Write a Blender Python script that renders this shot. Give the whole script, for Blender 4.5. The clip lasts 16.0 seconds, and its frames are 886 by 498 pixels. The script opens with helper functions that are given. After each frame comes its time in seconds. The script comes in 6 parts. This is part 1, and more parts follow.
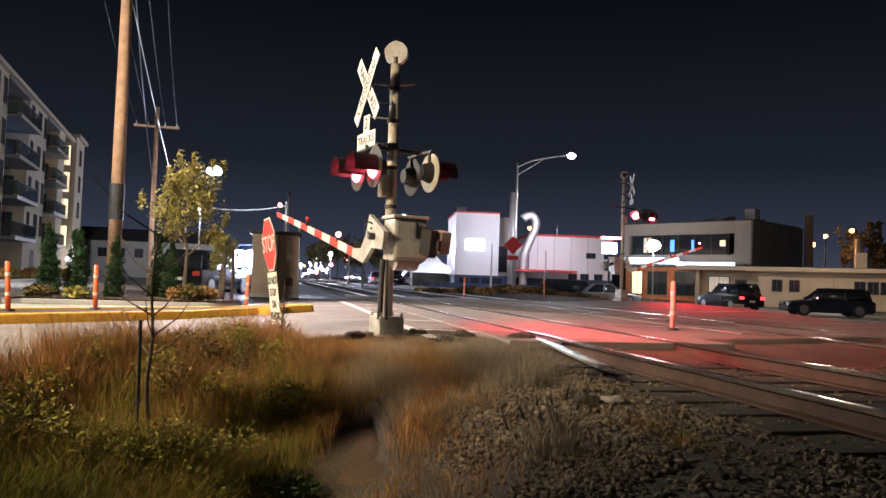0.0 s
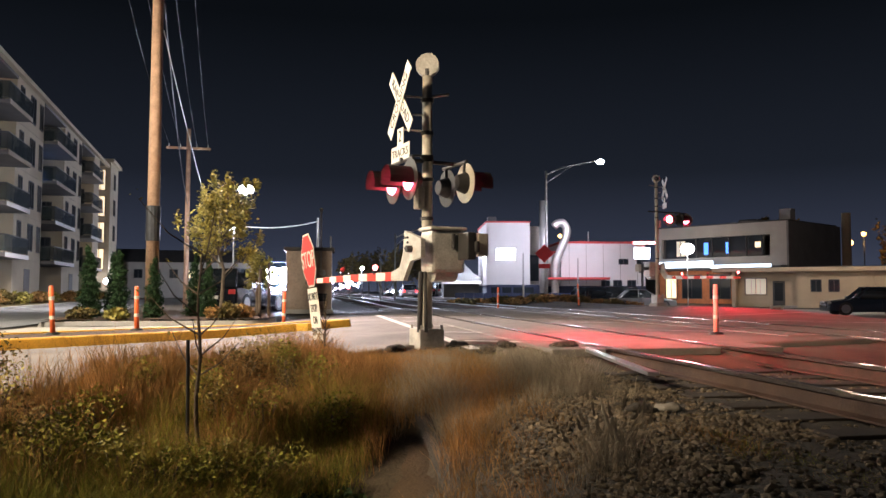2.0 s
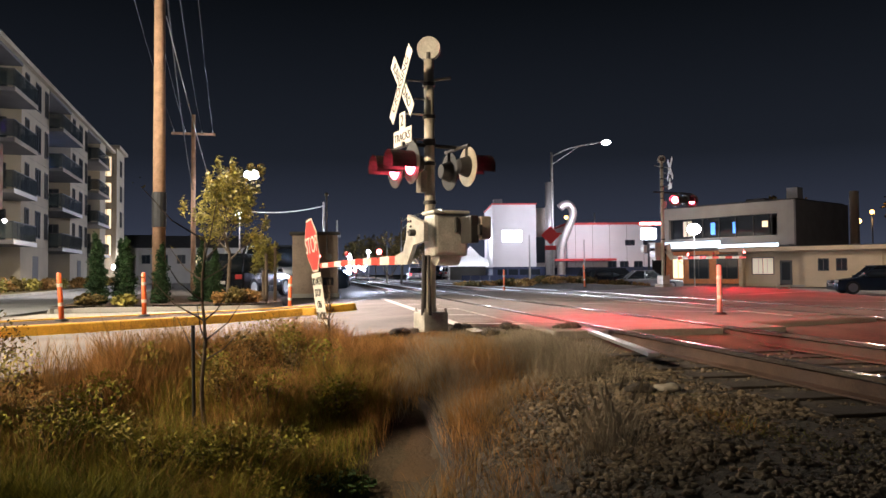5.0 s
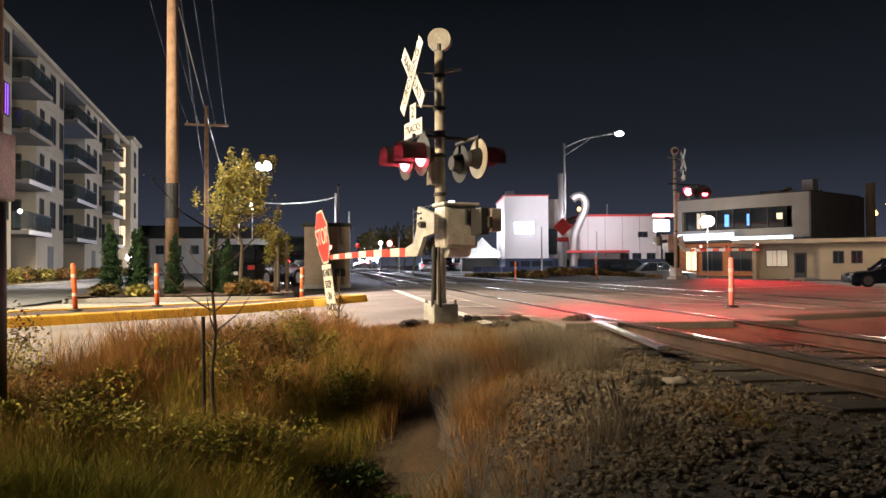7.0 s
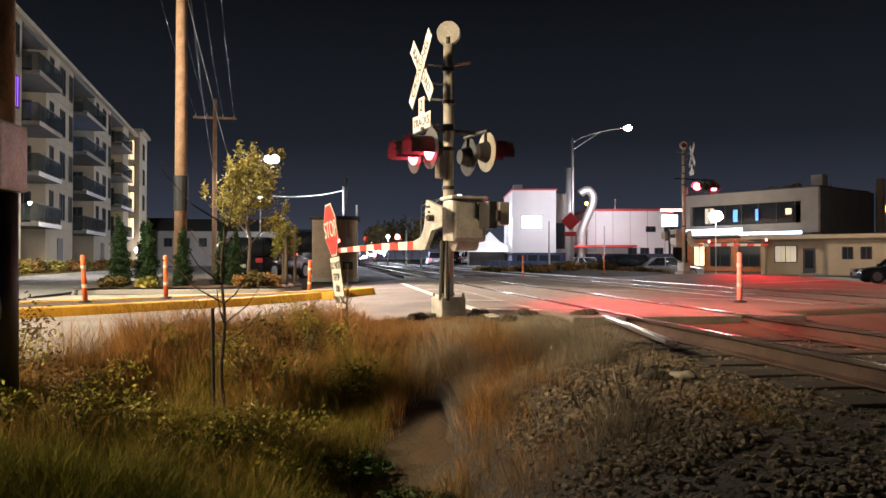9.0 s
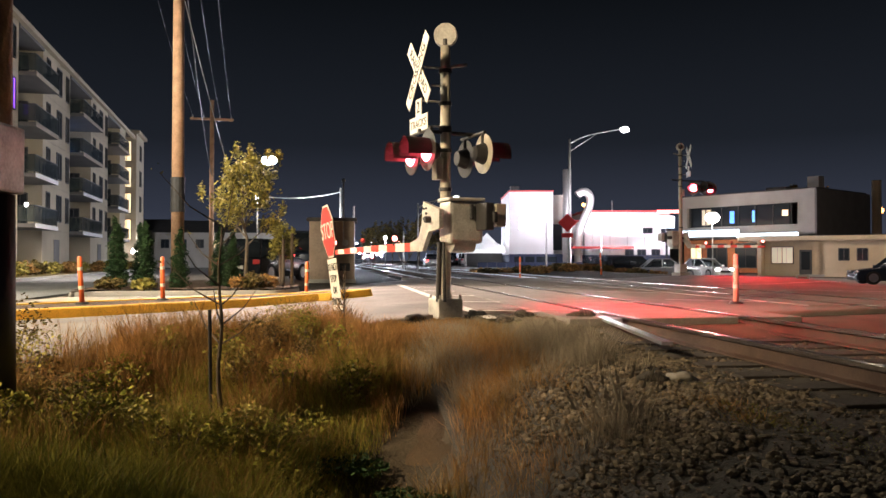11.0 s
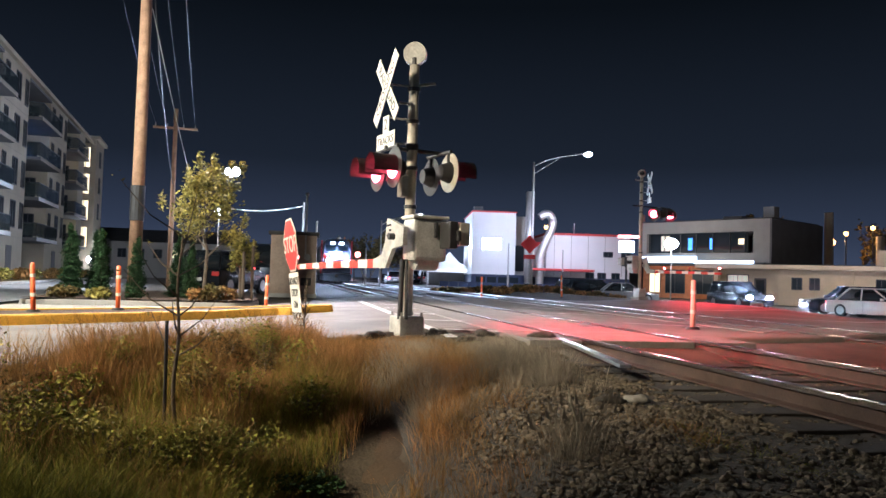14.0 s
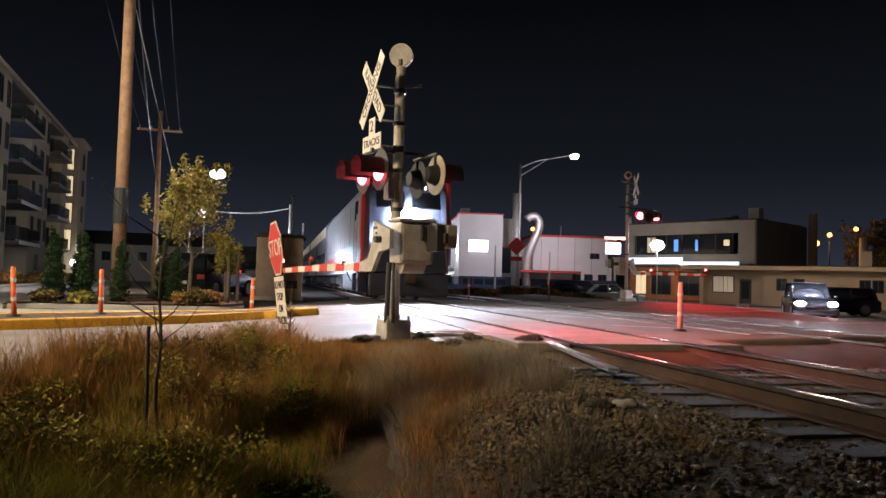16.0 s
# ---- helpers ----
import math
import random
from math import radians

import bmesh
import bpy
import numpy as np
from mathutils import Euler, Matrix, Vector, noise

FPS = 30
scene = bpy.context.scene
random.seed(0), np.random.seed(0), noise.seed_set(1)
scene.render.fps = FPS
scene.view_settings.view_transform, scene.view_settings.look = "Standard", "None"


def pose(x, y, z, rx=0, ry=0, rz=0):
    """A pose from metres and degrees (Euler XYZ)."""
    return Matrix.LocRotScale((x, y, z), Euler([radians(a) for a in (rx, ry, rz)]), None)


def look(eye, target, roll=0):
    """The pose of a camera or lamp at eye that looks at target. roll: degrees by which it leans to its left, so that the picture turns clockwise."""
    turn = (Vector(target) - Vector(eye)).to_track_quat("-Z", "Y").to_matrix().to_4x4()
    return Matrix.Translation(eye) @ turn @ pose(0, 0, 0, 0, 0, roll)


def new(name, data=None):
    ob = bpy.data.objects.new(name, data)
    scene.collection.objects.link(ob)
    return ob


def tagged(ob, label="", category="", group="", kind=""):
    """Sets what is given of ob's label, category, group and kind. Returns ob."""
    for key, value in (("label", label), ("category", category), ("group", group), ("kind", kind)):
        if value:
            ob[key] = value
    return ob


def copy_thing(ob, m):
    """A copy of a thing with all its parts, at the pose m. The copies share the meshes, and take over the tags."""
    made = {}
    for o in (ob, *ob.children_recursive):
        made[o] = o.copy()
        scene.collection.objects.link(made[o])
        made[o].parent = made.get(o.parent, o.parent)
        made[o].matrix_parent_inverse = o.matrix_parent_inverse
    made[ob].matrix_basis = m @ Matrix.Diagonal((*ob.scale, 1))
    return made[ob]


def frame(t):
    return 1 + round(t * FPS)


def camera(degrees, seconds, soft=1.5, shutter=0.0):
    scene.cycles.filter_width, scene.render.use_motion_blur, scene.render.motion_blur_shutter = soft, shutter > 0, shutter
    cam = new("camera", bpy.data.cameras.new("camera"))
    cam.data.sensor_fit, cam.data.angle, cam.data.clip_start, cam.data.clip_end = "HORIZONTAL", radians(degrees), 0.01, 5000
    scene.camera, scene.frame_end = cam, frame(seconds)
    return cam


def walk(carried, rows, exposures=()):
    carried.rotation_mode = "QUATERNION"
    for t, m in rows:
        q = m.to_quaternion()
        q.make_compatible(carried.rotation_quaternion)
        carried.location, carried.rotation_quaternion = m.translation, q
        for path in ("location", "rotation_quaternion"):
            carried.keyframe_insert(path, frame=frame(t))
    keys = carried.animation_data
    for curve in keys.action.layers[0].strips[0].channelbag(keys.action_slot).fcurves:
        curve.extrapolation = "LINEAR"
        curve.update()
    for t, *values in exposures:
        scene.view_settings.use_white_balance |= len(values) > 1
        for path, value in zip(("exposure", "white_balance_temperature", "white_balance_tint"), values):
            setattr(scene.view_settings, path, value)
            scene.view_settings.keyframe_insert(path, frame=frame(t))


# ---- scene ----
cam = camera(60.3, 16.0)
PATH = [
    (0, (0.027, 0.02, 0.891), (0.174, 2.013, 0.974), 1.9),
    (0.5, (0.001, 0.042, 0.903), (0.134, 2.035, 0.996), 0.4),
    (1, (-0.033, 0.07, 0.893), (0.058, 2.065, 0.999), -0.4),
    (1.5, (-0.079, 0.08, 0.888), (-0.01, 2.076, 0.997), 0.2),
    (2, (-0.079, 0.085, 0.888), (-0.01, 2.081, 0.999), 0.1),
    (2.5, (-0.071, 0.067, 0.897), (-0.01, 2.063, 1.006), -0.2),
    (3, (-0.073, 0.053, 0.897), (-0.009, 2.05, 1.003), 0.1),
    (3.5, (-0.062, 0.036, 0.896), (-0.002, 2.032, 0.992), -0.2),
    (4, (-0.057, 0.036, 0.895), (0.006, 2.033, 0.983), -0.2),
    (6.5, (0.002, 0.027, 0.903), (0.024, 2.026, 0.945), -0.8),
    (7, (-0.004, 0.024, 0.905), (0.015, 2.024, 0.948), -0.3),
    (7.5, (0.003, 0.013, 0.893), (0.011, 2.012, 0.93), -0.1),
    (8, (-0.005, 0.006, 0.896), (-0.005, 2.006, 0.926), 0.1),
    (8.5, (-0.004, 0.019, 0.902), (-0.004, 2.019, 0.929), 0.0),
    (9, (-0.014, 0.013, 0.899), (-0.014, 2.013, 0.926), 0.0),
    (11.5, (-0.011, -0.001, 0.903), (0.003, 1.999, 0.937), 0.0),
    (12, (-0.018, 0.006, 0.912), (0.01, 2.005, 0.976), 0.2),
    (12.5, (-0.021, 0.013, 0.903), (0.017, 2.012, 0.971), 0.3),
    (13, (-0.02, 0.019, 0.902), (0.061, 2.016, 0.981), 0.6),
    (13.5, (-0.023, 0.006, 0.897), (0.073, 2.002, 0.98), 1.3),
    (14, (-0.022, -0.007, 0.895), (0.083, 1.989, 0.975), 1.7),
    (14.5, (-0.024, 0.016, 0.906), (0.084, 2.012, 0.984), 1.6),
    (15, (-0.031, 0.007, 0.907), (0.083, 2.002, 0.987), 1.5),
    (15.5, (-0.023, 0.019, 0.901), (0.102, 2.014, 0.987), 1.4),
    (16, (-0.018, 0.063, 0.91), (0.121, 2.056, 0.996), 1.5),
]
walk(cam, [(t, look(eye, target, roll)) for t, eye, target, roll in PATH],
     [(0, 0.0, 5500, 20), (4.2, 0.0, 5500, 20), (6.3, 0.05, 5900, 17), (12.4, 0.05, 5800, 17), (13.2, 0.2, 4900, 14), (15.0, 0.15, 5000, 16), (15.4, -0.1, 5400, 17), (15.8, -0.75, 5900, 19), (16, -0.8, 5900, 19)])

# ---- world and light ----
world = bpy.data.worlds.new("night_sky")
scene.world = world
world.use_nodes = True
wn = world.node_tree.nodes
wbg = wn["Background"]
wtc = wn.new("ShaderNodeTexCoord")
wsep = wn.new("ShaderNodeSeparateXYZ")
wramp = wn.new("ShaderNodeValToRGB")
world.node_tree.links.new(wtc.outputs["Generated"], wsep.inputs[0])
world.node_tree.links.new(wsep.outputs["Z"], wramp.inputs["Fac"])
world.node_tree.links.new(wramp.outputs["Color"], wbg.inputs["Color"])
wramp.color_ramp.elements[0].position = 0.0
wramp.color_ramp.elements[0].color = (0.06, 0.066, 0.082, 1)
for wpos, wcol in ((0.06, (0.032, 0.036, 0.047, 1)), (0.15, (0.0125, 0.0146, 0.0178, 1))):
    wramp.color_ramp.elements.new(wpos).color = wcol
wramp.color_ramp.elements[-1].position = 0.34
wramp.color_ramp.elements[-1].color = (0.0036, 0.0044, 0.005, 1)
wbg.inputs["Strength"].default_value = 1.0

WARM = (1.0, 0.72, 0.42)
SODIUM = (1.0, 0.55, 0.2)
COOL = (0.86, 0.93, 1.0)
RED = (1.0, 0.015, 0.025)


def lamp(name, kind, at, power, colour, radius=0.15, aim=None, cone=120):
    d = bpy.data.lights.new(name, kind)
    d.energy, d.color = power, colour
    d.shadow_soft_size = radius
    ob = new(name, d)
    if kind == "SPOT":
        d.spot_size, d.spot_blend = radians(cone), 0.8
        ob.matrix_basis = look(at, aim)
    else:
        ob.location = at
    return ob


lamp("street_light_behind", "SPOT", (-14.0, 0.5, 9.0), 26000, (1.0, 0.73, 0.38), 0.9, (-2.8, 11.0, 0.3), 56)
lamp("tree_light", "POINT", (-10.3, 45.0, 6.8), 900, (0.95, 1.0, 0.95), 0.25)
lamp("mast_street_light", "SPOT", (15.85, 66.0, 12.1), 2600, (1.0, 0.8, 0.55), 0.25, (12, 55, 0), 140)
# fill without a fixture, brightens the hut, planting bed and kerb
lamp("court_fill", "POINT", (-10.6, 15.5, 6.5), 6000, (1.0, 0.85, 0.55), 0.2)
# two point lights added to make the far rail heads glint
lamp("rail_glint_light", "POINT", (-6.8, 94.0, 3.7), 14000, (0.9, 0.95, 1.0), 0.4)
lamp("rail_glint_light_far", "POINT", (-24.5, 205.0, 6.0), 26000, (0.9, 0.95, 1.0), 0.5)
# added downward fill for driveway and bushes, no lamp post stands here
lamp("drive_fill", "SPOT", (-16.5, 38.0, 9.0), 7500, (1.0, 0.88, 0.68), 0.25, (-17.5, 40.0, 0), 125)
lamp("road_light", "SPOT", (-7.0, 25.0, 9.4), 19000, (1.0, 0.76, 0.56), 0.2, (-1.8, 17.0, 0), 50)
lamp("lot_light", "POINT", (13.0, 62.0, 7.0), 1500, (1.0, 0.95, 0.95), 0.3)
lamp("globe_light", "POINT", (19.3, 53.4, 4.2), 500, (1.0, 0.93, 0.8), 0.25)
lamp("yard_light", "POINT", (30.0, 50.0, 6.5), 1900, (1.0, 0.78, 0.48), 0.25)
lamp("hill_light", "POINT", (57.0, 98.0, 7.5), 1800, (1.0, 0.5, 0.14), 0.3)
lamp("flasher_light_back", "SPOT", (1.0, 10.75, 2.35), 2000, RED, 0.12, (6.8, 12.0, 0.0), 140)
lamp("flasher_light_far", "SPOT", (11.0, 30.6, 3.6), 5200, RED, 0.12, (17.0, 25.0, 0.0), 140)

# ---- materials ----


def mat(name, colour, rough=0.6, metal=0.0, vary=0.25, scale=6.0, bump=0.0, fine=60.0, second=None, random_tint=0.0, spec=0.5):
    m = bpy.data.materials.new(name)
    m.use_nodes = True
    nt = m.node_tree
    b = nt.nodes["Principled BSDF"]
    b.inputs["Roughness"].default_value, b.inputs["Metallic"].default_value = rough, metal
    b.inputs["Specular IOR Level"].default_value = spec
    tc = nt.nodes.new("ShaderNodeTexCoord")
    n1 = nt.nodes.new("ShaderNodeTexNoise")
    n1.inputs["Scale"].default_value, n1.inputs["Detail"].default_value = scale, 6
    n2 = nt.nodes.new("ShaderNodeTexNoise")
    n2.inputs["Scale"].default_value, n2.inputs["Detail"].default_value = fine, 4
    nt.links.new(tc.outputs["Object"], n1.inputs["Vector"])
    nt.links.new(tc.outputs["Object"], n2.inputs["Vector"])
    ramp = nt.nodes.new("ShaderNodeValToRGB")
    lo = [c * (1 - vary) for c in colour]
    hi = [min(1, c * (1 + vary)) for c in (second or colour)]
    ramp.color_ramp.elements[0].color, ramp.color_ramp.elements[1].color = (*lo, 1), (*hi, 1)
    ramp.color_ramp.elements[0].position, ramp.color_ramp.elements[1].position = 0.32, 0.68
    mix = nt.nodes.new("ShaderNodeMath")
    mix.operation = "MULTIPLY_ADD"
    mix.inputs[1].default_value = 0.35
    nt.links.new(n2.outputs["Fac"], mix.inputs[0])
    sc = nt.nodes.new("ShaderNodeMath")
    sc.operation = "MULTIPLY"
    sc.inputs[1].default_value = 0.65
    nt.links.new(n1.outputs["Fac"], sc.inputs[0])
    nt.links.new(sc.outputs[0], mix.inputs[2])
    nt.links.new(mix.outputs[0], ramp.inputs["Fac"])
    out = ramp.outputs["Color"]
    if random_tint:
        info = nt.nodes.new("ShaderNodeNewGeometry")
        hsv = nt.nodes.new("ShaderNodeHueSaturation")
        mr = nt.nodes.new("ShaderNodeMapRange")
        mr.inputs["To Min"].default_value, mr.inputs["To Max"].default_value = 1 - random_tint, 1 + random_tint
        nt.links.new(info.outputs["Random Per Island"], mr.inputs["Value"])
        nt.links.new(mr.outputs[0], hsv.inputs["Value"])
        nt.links.new(out, hsv.inputs["Color"])
        out = hsv.outputs["Color"]
    nt.links.new(out, b.inputs["Base Color"])
    if bump:
        bp = nt.nodes.new("ShaderNodeBump")
        bp.inputs["Strength"].default_value, bp.inputs["Distance"].default_value = bump, 0.02
        nt.links.new(n2.outputs["Fac"], bp.inputs["Height"])
        nt.links.new(bp.outputs[0], b.inputs["Normal"])
    return m


def glow(name, colour, strength):
    m = bpy.data.materials.new(name)
    m.use_nodes = True
    b = m.node_tree.nodes["Principled BSDF"]
    b.inputs["Base Color"].default_value = (*colour, 1)
    b.inputs["Emission Color"].default_value = (*colour, 1)
    b.inputs["Emission Strength"].default_value = strength
    return m


def glass(name, colour=(0.02, 0.025, 0.03), rough=0.05):
    m = bpy.data.materials.new(name)
    m.use_nodes = True
    b = m.node_tree.nodes["Principled BSDF"]
    b.inputs["Base Color"].default_value = (*colour, 1)
    b.inputs["Roughness"].default_value = rough
    b.inputs["Coat Weight"].default_value = 0.6
    return m


def see_through(m, alpha):
    m.node_tree.nodes["Principled BSDF"].inputs["Alpha"].default_value = alpha
    return m


M = dict(
    dirt=mat("dirt", (0.07, 0.055, 0.034), 0.95, 0, 0.5, 1.6, 0.8, 28),
    bare=mat("trodden_dirt", (0.075, 0.05, 0.026), 0.95, 0, 0.3, 3, 0.6, 40),
    asphalt=mat("asphalt", (0.19, 0.165, 0.145), 0.75, 0, 0.4, 0.7, 0.6, 45),
    drive=mat("drive_asphalt", (0.2, 0.2, 0.2), 0.8, 0, 0.2, 0.5, 0.4, 40),
    concrete=mat("concrete", (0.36, 0.34, 0.3), 0.85, 0, 0.22, 1.5, 0.4, 50),
    panel=mat("crossing_concrete", (0.2, 0.18, 0.16), 0.75, 0, 0.3, 2.5, 0.5, 40),
    yellow=mat("yellow_paint", (0.72, 0.42, 0.03), 0.7, 0, 0.3, 4, 0.3, 40),
    white_line=mat("white_line", (0.62, 0.6, 0.56), 0.7, 0, 0.3, 5, 0.2, 50),
    gravel=mat("ballast", (0.125, 0.098, 0.062), 0.85, 0, 0.35, 9, 0.6, 60, random_tint=0.6),
    ballast_bed=mat("ballast_bed", (0.055, 0.047, 0.037), 0.95, 0, 0.5, 7, 1.0, 35),
    rail=mat("rail_head", (0.78, 0.79, 0.8), 0.3, 1.0, 0.1, 3, 0.05, 30),
    rail_worn=mat("worn_rail_head", (0.34, 0.3, 0.27), 0.24, 1.0, 0.3, 3, 0.1, 30),
    rail_web=mat("rusty_rail", (0.075, 0.045, 0.03), 0.75, 0.4, 0.3, 5, 0.3, 50),
    tie=mat("creosote_tie", (0.04, 0.032, 0.026), 0.9, 0, 0.35, 4, 0.5, 30),
    galv=mat("galvanised_steel", (0.42, 0.41, 0.38), 0.5, 0.55, 0.2, 7, 0.1, 40),
    alum=mat("aluminium_paint", (0.5, 0.5, 0.47), 0.5, 0.3, 0.35, 5, 0.15, 40),
    mastpaint=mat("mast_paint", (0.42, 0.4, 0.34), 0.55, 0.25, 0.25, 5, 0.15, 30),
    dark_steel=mat("dark_steel", (0.04, 0.04, 0.042), 0.5, 0.3, 0.3, 6, 0.1, 40),
    black=mat("black_paint", (0.015, 0.015, 0.016), 0.55, 0, 0.3, 6, 0.1, 40),
    sign_white=mat("sign_white", (0.66, 0.65, 0.6), 0.5, 0, 0.06, 8, 0.05, 40),
    sign_black=mat("sign_black", (0.02, 0.02, 0.02), 0.6, 0, 0.1, 8),
    sign_red=mat("sign_red", (0.5, 0.03, 0.025), 0.5, 0, 0.15, 6, 0.05, 40),
    stripe_red=mat("stripe_red", (0.62, 0.05, 0.03), 0.5, 0, 0.15, 6, 0.05, 40),
    orange=mat("orange_plastic", (0.85, 0.17, 0.04), 0.5, 0, 0.12, 8, 0.05, 40),
    # pale plastic with the red flasher light put into its colour
    tinted=mat("red_tinted_plastic", (0.72, 0.4, 0.32), 0.5, 0, 0.15, 8, 0.05, 40),
    wood=mat("pole_wood", (0.33, 0.2, 0.12), 0.85, 0, 0.3, 5, 0.6, 25),
    bark=mat("bark", (0.11, 0.085, 0.06), 0.9, 0, 0.35, 14, 0.7, 50),
    mulch=mat("mulch", (0.07, 0.042, 0.026), 0.95, 0, 0.45, 5, 1.0, 30),
    grass=mat("dry_grass", (0.27, 0.19, 0.05), 0.85, 0, 0.35, 1.2, 0, 8, (0.32, 0.165, 0.06), 0.6, 0.2),
    green=mat("green_weeds", (0.15, 0.185, 0.022), 0.8, 0, 0.4, 1.4, 0, 8, (0.24, 0.22, 0.03), 0.6, 0.2),
    pale=mat("pale_seed_grass", (0.27, 0.24, 0.18), 0.85, 0, 0.25, 1.3, 0, 8, (0.3, 0.26, 0.2), 0.35, 0.2),
    leaf=mat("yellow_green_leaves", (0.22, 0.21, 0.045), 0.7, 0, 0.3, 1.5, 0, 8, (0.3, 0.25, 0.05), 0.5, 0.3),
    cedar=mat("evergreen", (0.03, 0.06, 0.02), 0.8, 0, 0.4, 3, 0, 10, None, 0.5, 0.2),
    shrub=mat("shrub_leaves", (0.09, 0.1, 0.025), 0.8, 0, 0.4, 3, 0, 10, (0.14, 0.09, 0.03), 0.5, 0.2),
    stucco=mat("pale_stucco", (0.45, 0.38, 0.27), 0.9, 0, 0.1, 0.8, 0.3, 20),
    stucco2=mat("tan_stucco", (0.36, 0.31, 0.24), 0.9, 0, 0.1, 0.8, 0.3, 20),
    trimdark=mat("dark_trim", (0.06, 0.058, 0.055), 0.6, 0, 0.2, 3),
    white_wall=mat("white_panel_wall", (0.74, 0.72, 0.7), 0.7, 0, 0.06, 0.6, 0.1, 12),
    blue_wall=mat("dark_blue_wall", (0.025, 0.035, 0.075), 0.7, 0, 0.2, 0.8, 0.1, 12),
    red_trim=mat("red_trim", (0.5, 0.05, 0.04), 0.6, 0, 0.15, 2),
    beige=mat("beige_render", (0.5, 0.4, 0.27), 0.9, 0, 0.12, 0.9, 0.3, 16),
    grey_clad=mat("grey_cladding", (0.34, 0.31, 0.27), 0.75, 0, 0.1, 0.8, 0.2, 14),
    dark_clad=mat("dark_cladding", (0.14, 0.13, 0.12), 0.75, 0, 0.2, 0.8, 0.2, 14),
    orange_brick=mat("orange_brick", (0.42, 0.16, 0.06), 0.85, 0, 0.25, 3, 0.4, 20),
    roof=mat("roofing", (0.06, 0.055, 0.05), 0.9, 0, 0.3, 2, 0.3, 20),
    duct=mat("metal_duct", (0.55, 0.53, 0.5), 0.4, 0.6, 0.15, 1.5, 0.05, 20),
    canvas=mat("white_canvas", (0.8, 0.8, 0.78), 0.8, 0, 0.05, 1.2, 0.1, 20),
    glass=glass("dark_glass"),
    railglass=see_through(glass("balcony_glass", (0.05, 0.065, 0.065), 0.1), 0.55),
    rubber=mat("rubber", (0.02, 0.02, 0.02), 0.85, 0, 0.2, 8, 0.1, 40),
    rim=mat("alloy_rim", (0.45, 0.45, 0.46), 0.3, 0.9, 0.1, 6),
    car_black=mat("black_car_paint", (0.012, 0.013, 0.016), 0.18, 0.2, 0.1, 2),
    car_blue=mat("dark_blue_car_paint", (0.02, 0.03, 0.05), 0.2, 0.3, 0.1, 2),
    car_silver=mat("silver_car_paint", (0.52, 0.52, 0.53), 0.25, 0.6, 0.06, 2),
    car_white=mat("white_car_paint", (0.7, 0.7, 0.68), 0.25, 0.1, 0.05, 2),
    train_grey=mat("train_grey_paint", (0.3, 0.31, 0.32), 0.4, 0.3, 0.15, 1.2, 0.05, 12),
    train_dark=mat("train_dark_paint", (0.03, 0.035, 0.05), 0.35, 0.1, 0.2, 1.2),
    train_red=mat("train_red_paint", (0.5, 0.03, 0.03), 0.35, 0.1, 0.15, 1.2),
    bungalow=mat("weathered_steel_hut", (0.36, 0.27, 0.2), 0.6, 0.3, 0.25, 1.6, 0.15, 14),
    stone=mat("stone", (0.3, 0.28, 0.24), 0.9, 0, 0.3, 4, 0.6, 30),
    red_lens=glow("lit_red_lens", (1.0, 0.07, 0.09), 55),
    red_dim=glow("red_glass_lens", (0.75, 0.05, 0.04), 0.7),
    red_small=glow("lit_small_red", (1.0, 0.1, 0.08), 30),
    tail=glow("tail_lens", (1.0, 0.03, 0.03), 6),
    head=glow("lit_headlight", (1.0, 0.96, 0.95), 120),
    head_off=mat("headlight_glass", (0.5, 0.5, 0.52), 0.15, 0.3, 0.1, 6),
    beam=glow("strong_headlight", (0.86, 0.93, 1.0), 420),
    suv_beam=glow("glaring_headlight", (1.0, 0.92, 0.96), 9000),
    train_beam=glow("train_headlight", (0.86, 0.93, 1.0), 5500),
    lampglass=glow("lit_lamp_glass", (1.0, 0.93, 0.8), 40),
    lampgreen=glow("lit_lamp_pale", (0.95, 1.0, 0.95), 40),
    sign_lit=glow("lit_sign_face", (0.95, 0.97, 1.0), 7),
    sign_blue=glow("lit_letters", (0.8, 0.92, 1.0), 2.2),
    window_warm=glow("lit_window_warm", (1.0, 0.75, 0.4), 1.3),
    window_dim=glow("lit_window_dim", (1.0, 0.85, 0.6), 0.25),
    window_blue=glow("lit_window_blue", (0.15, 0.4, 1.0), 1.2),
    window_violet=glow("lit_window_violet", (0.35, 0.1, 1.0), 1.2),
    distant=glow("distant_light", (1.0, 0.94, 0.9), 160),
    distant_orange=glow("distant_orange_light", (1.0, 0.45, 0.1), 8),
)

# ---- mesh helpers ----


def ss(a, b, v):
    u = min(1, max(0, (v - a) / (b - a)))
    return u * u * (3 - 2 * u)


def box(bm, c, s, rz=0.0, bevel=0.0, m=None):
    r = bmesh.ops.create_cube(bm, size=1, matrix=Matrix.Translation(c) @ Matrix.Rotation(radians(rz), 4, "Z") @ (m or Matrix()) @ Matrix.Diagonal((*s, 1)))
    if bevel:
        es = list({e for v in r["verts"] for e in v.link_edges})
        bmesh.ops.bevel(bm, geom=es, offset=bevel, segments=2, affect="EDGES", profile=0.6)
    return bm


def rod(bm, a, b, r0, r1=None, seg=12, caps=True):
    a, b = Vector(a), Vector(b)
    q = (b - a).to_track_quat("Z", "Y").to_matrix().to_4x4()
    bmesh.ops.create_cone(bm, cap_ends=caps, segments=seg, radius1=r0, radius2=r0 if r1 is None else r1, depth=(b - a).length, matrix=Matrix.Translation((a + b) / 2) @ q)
    return bm


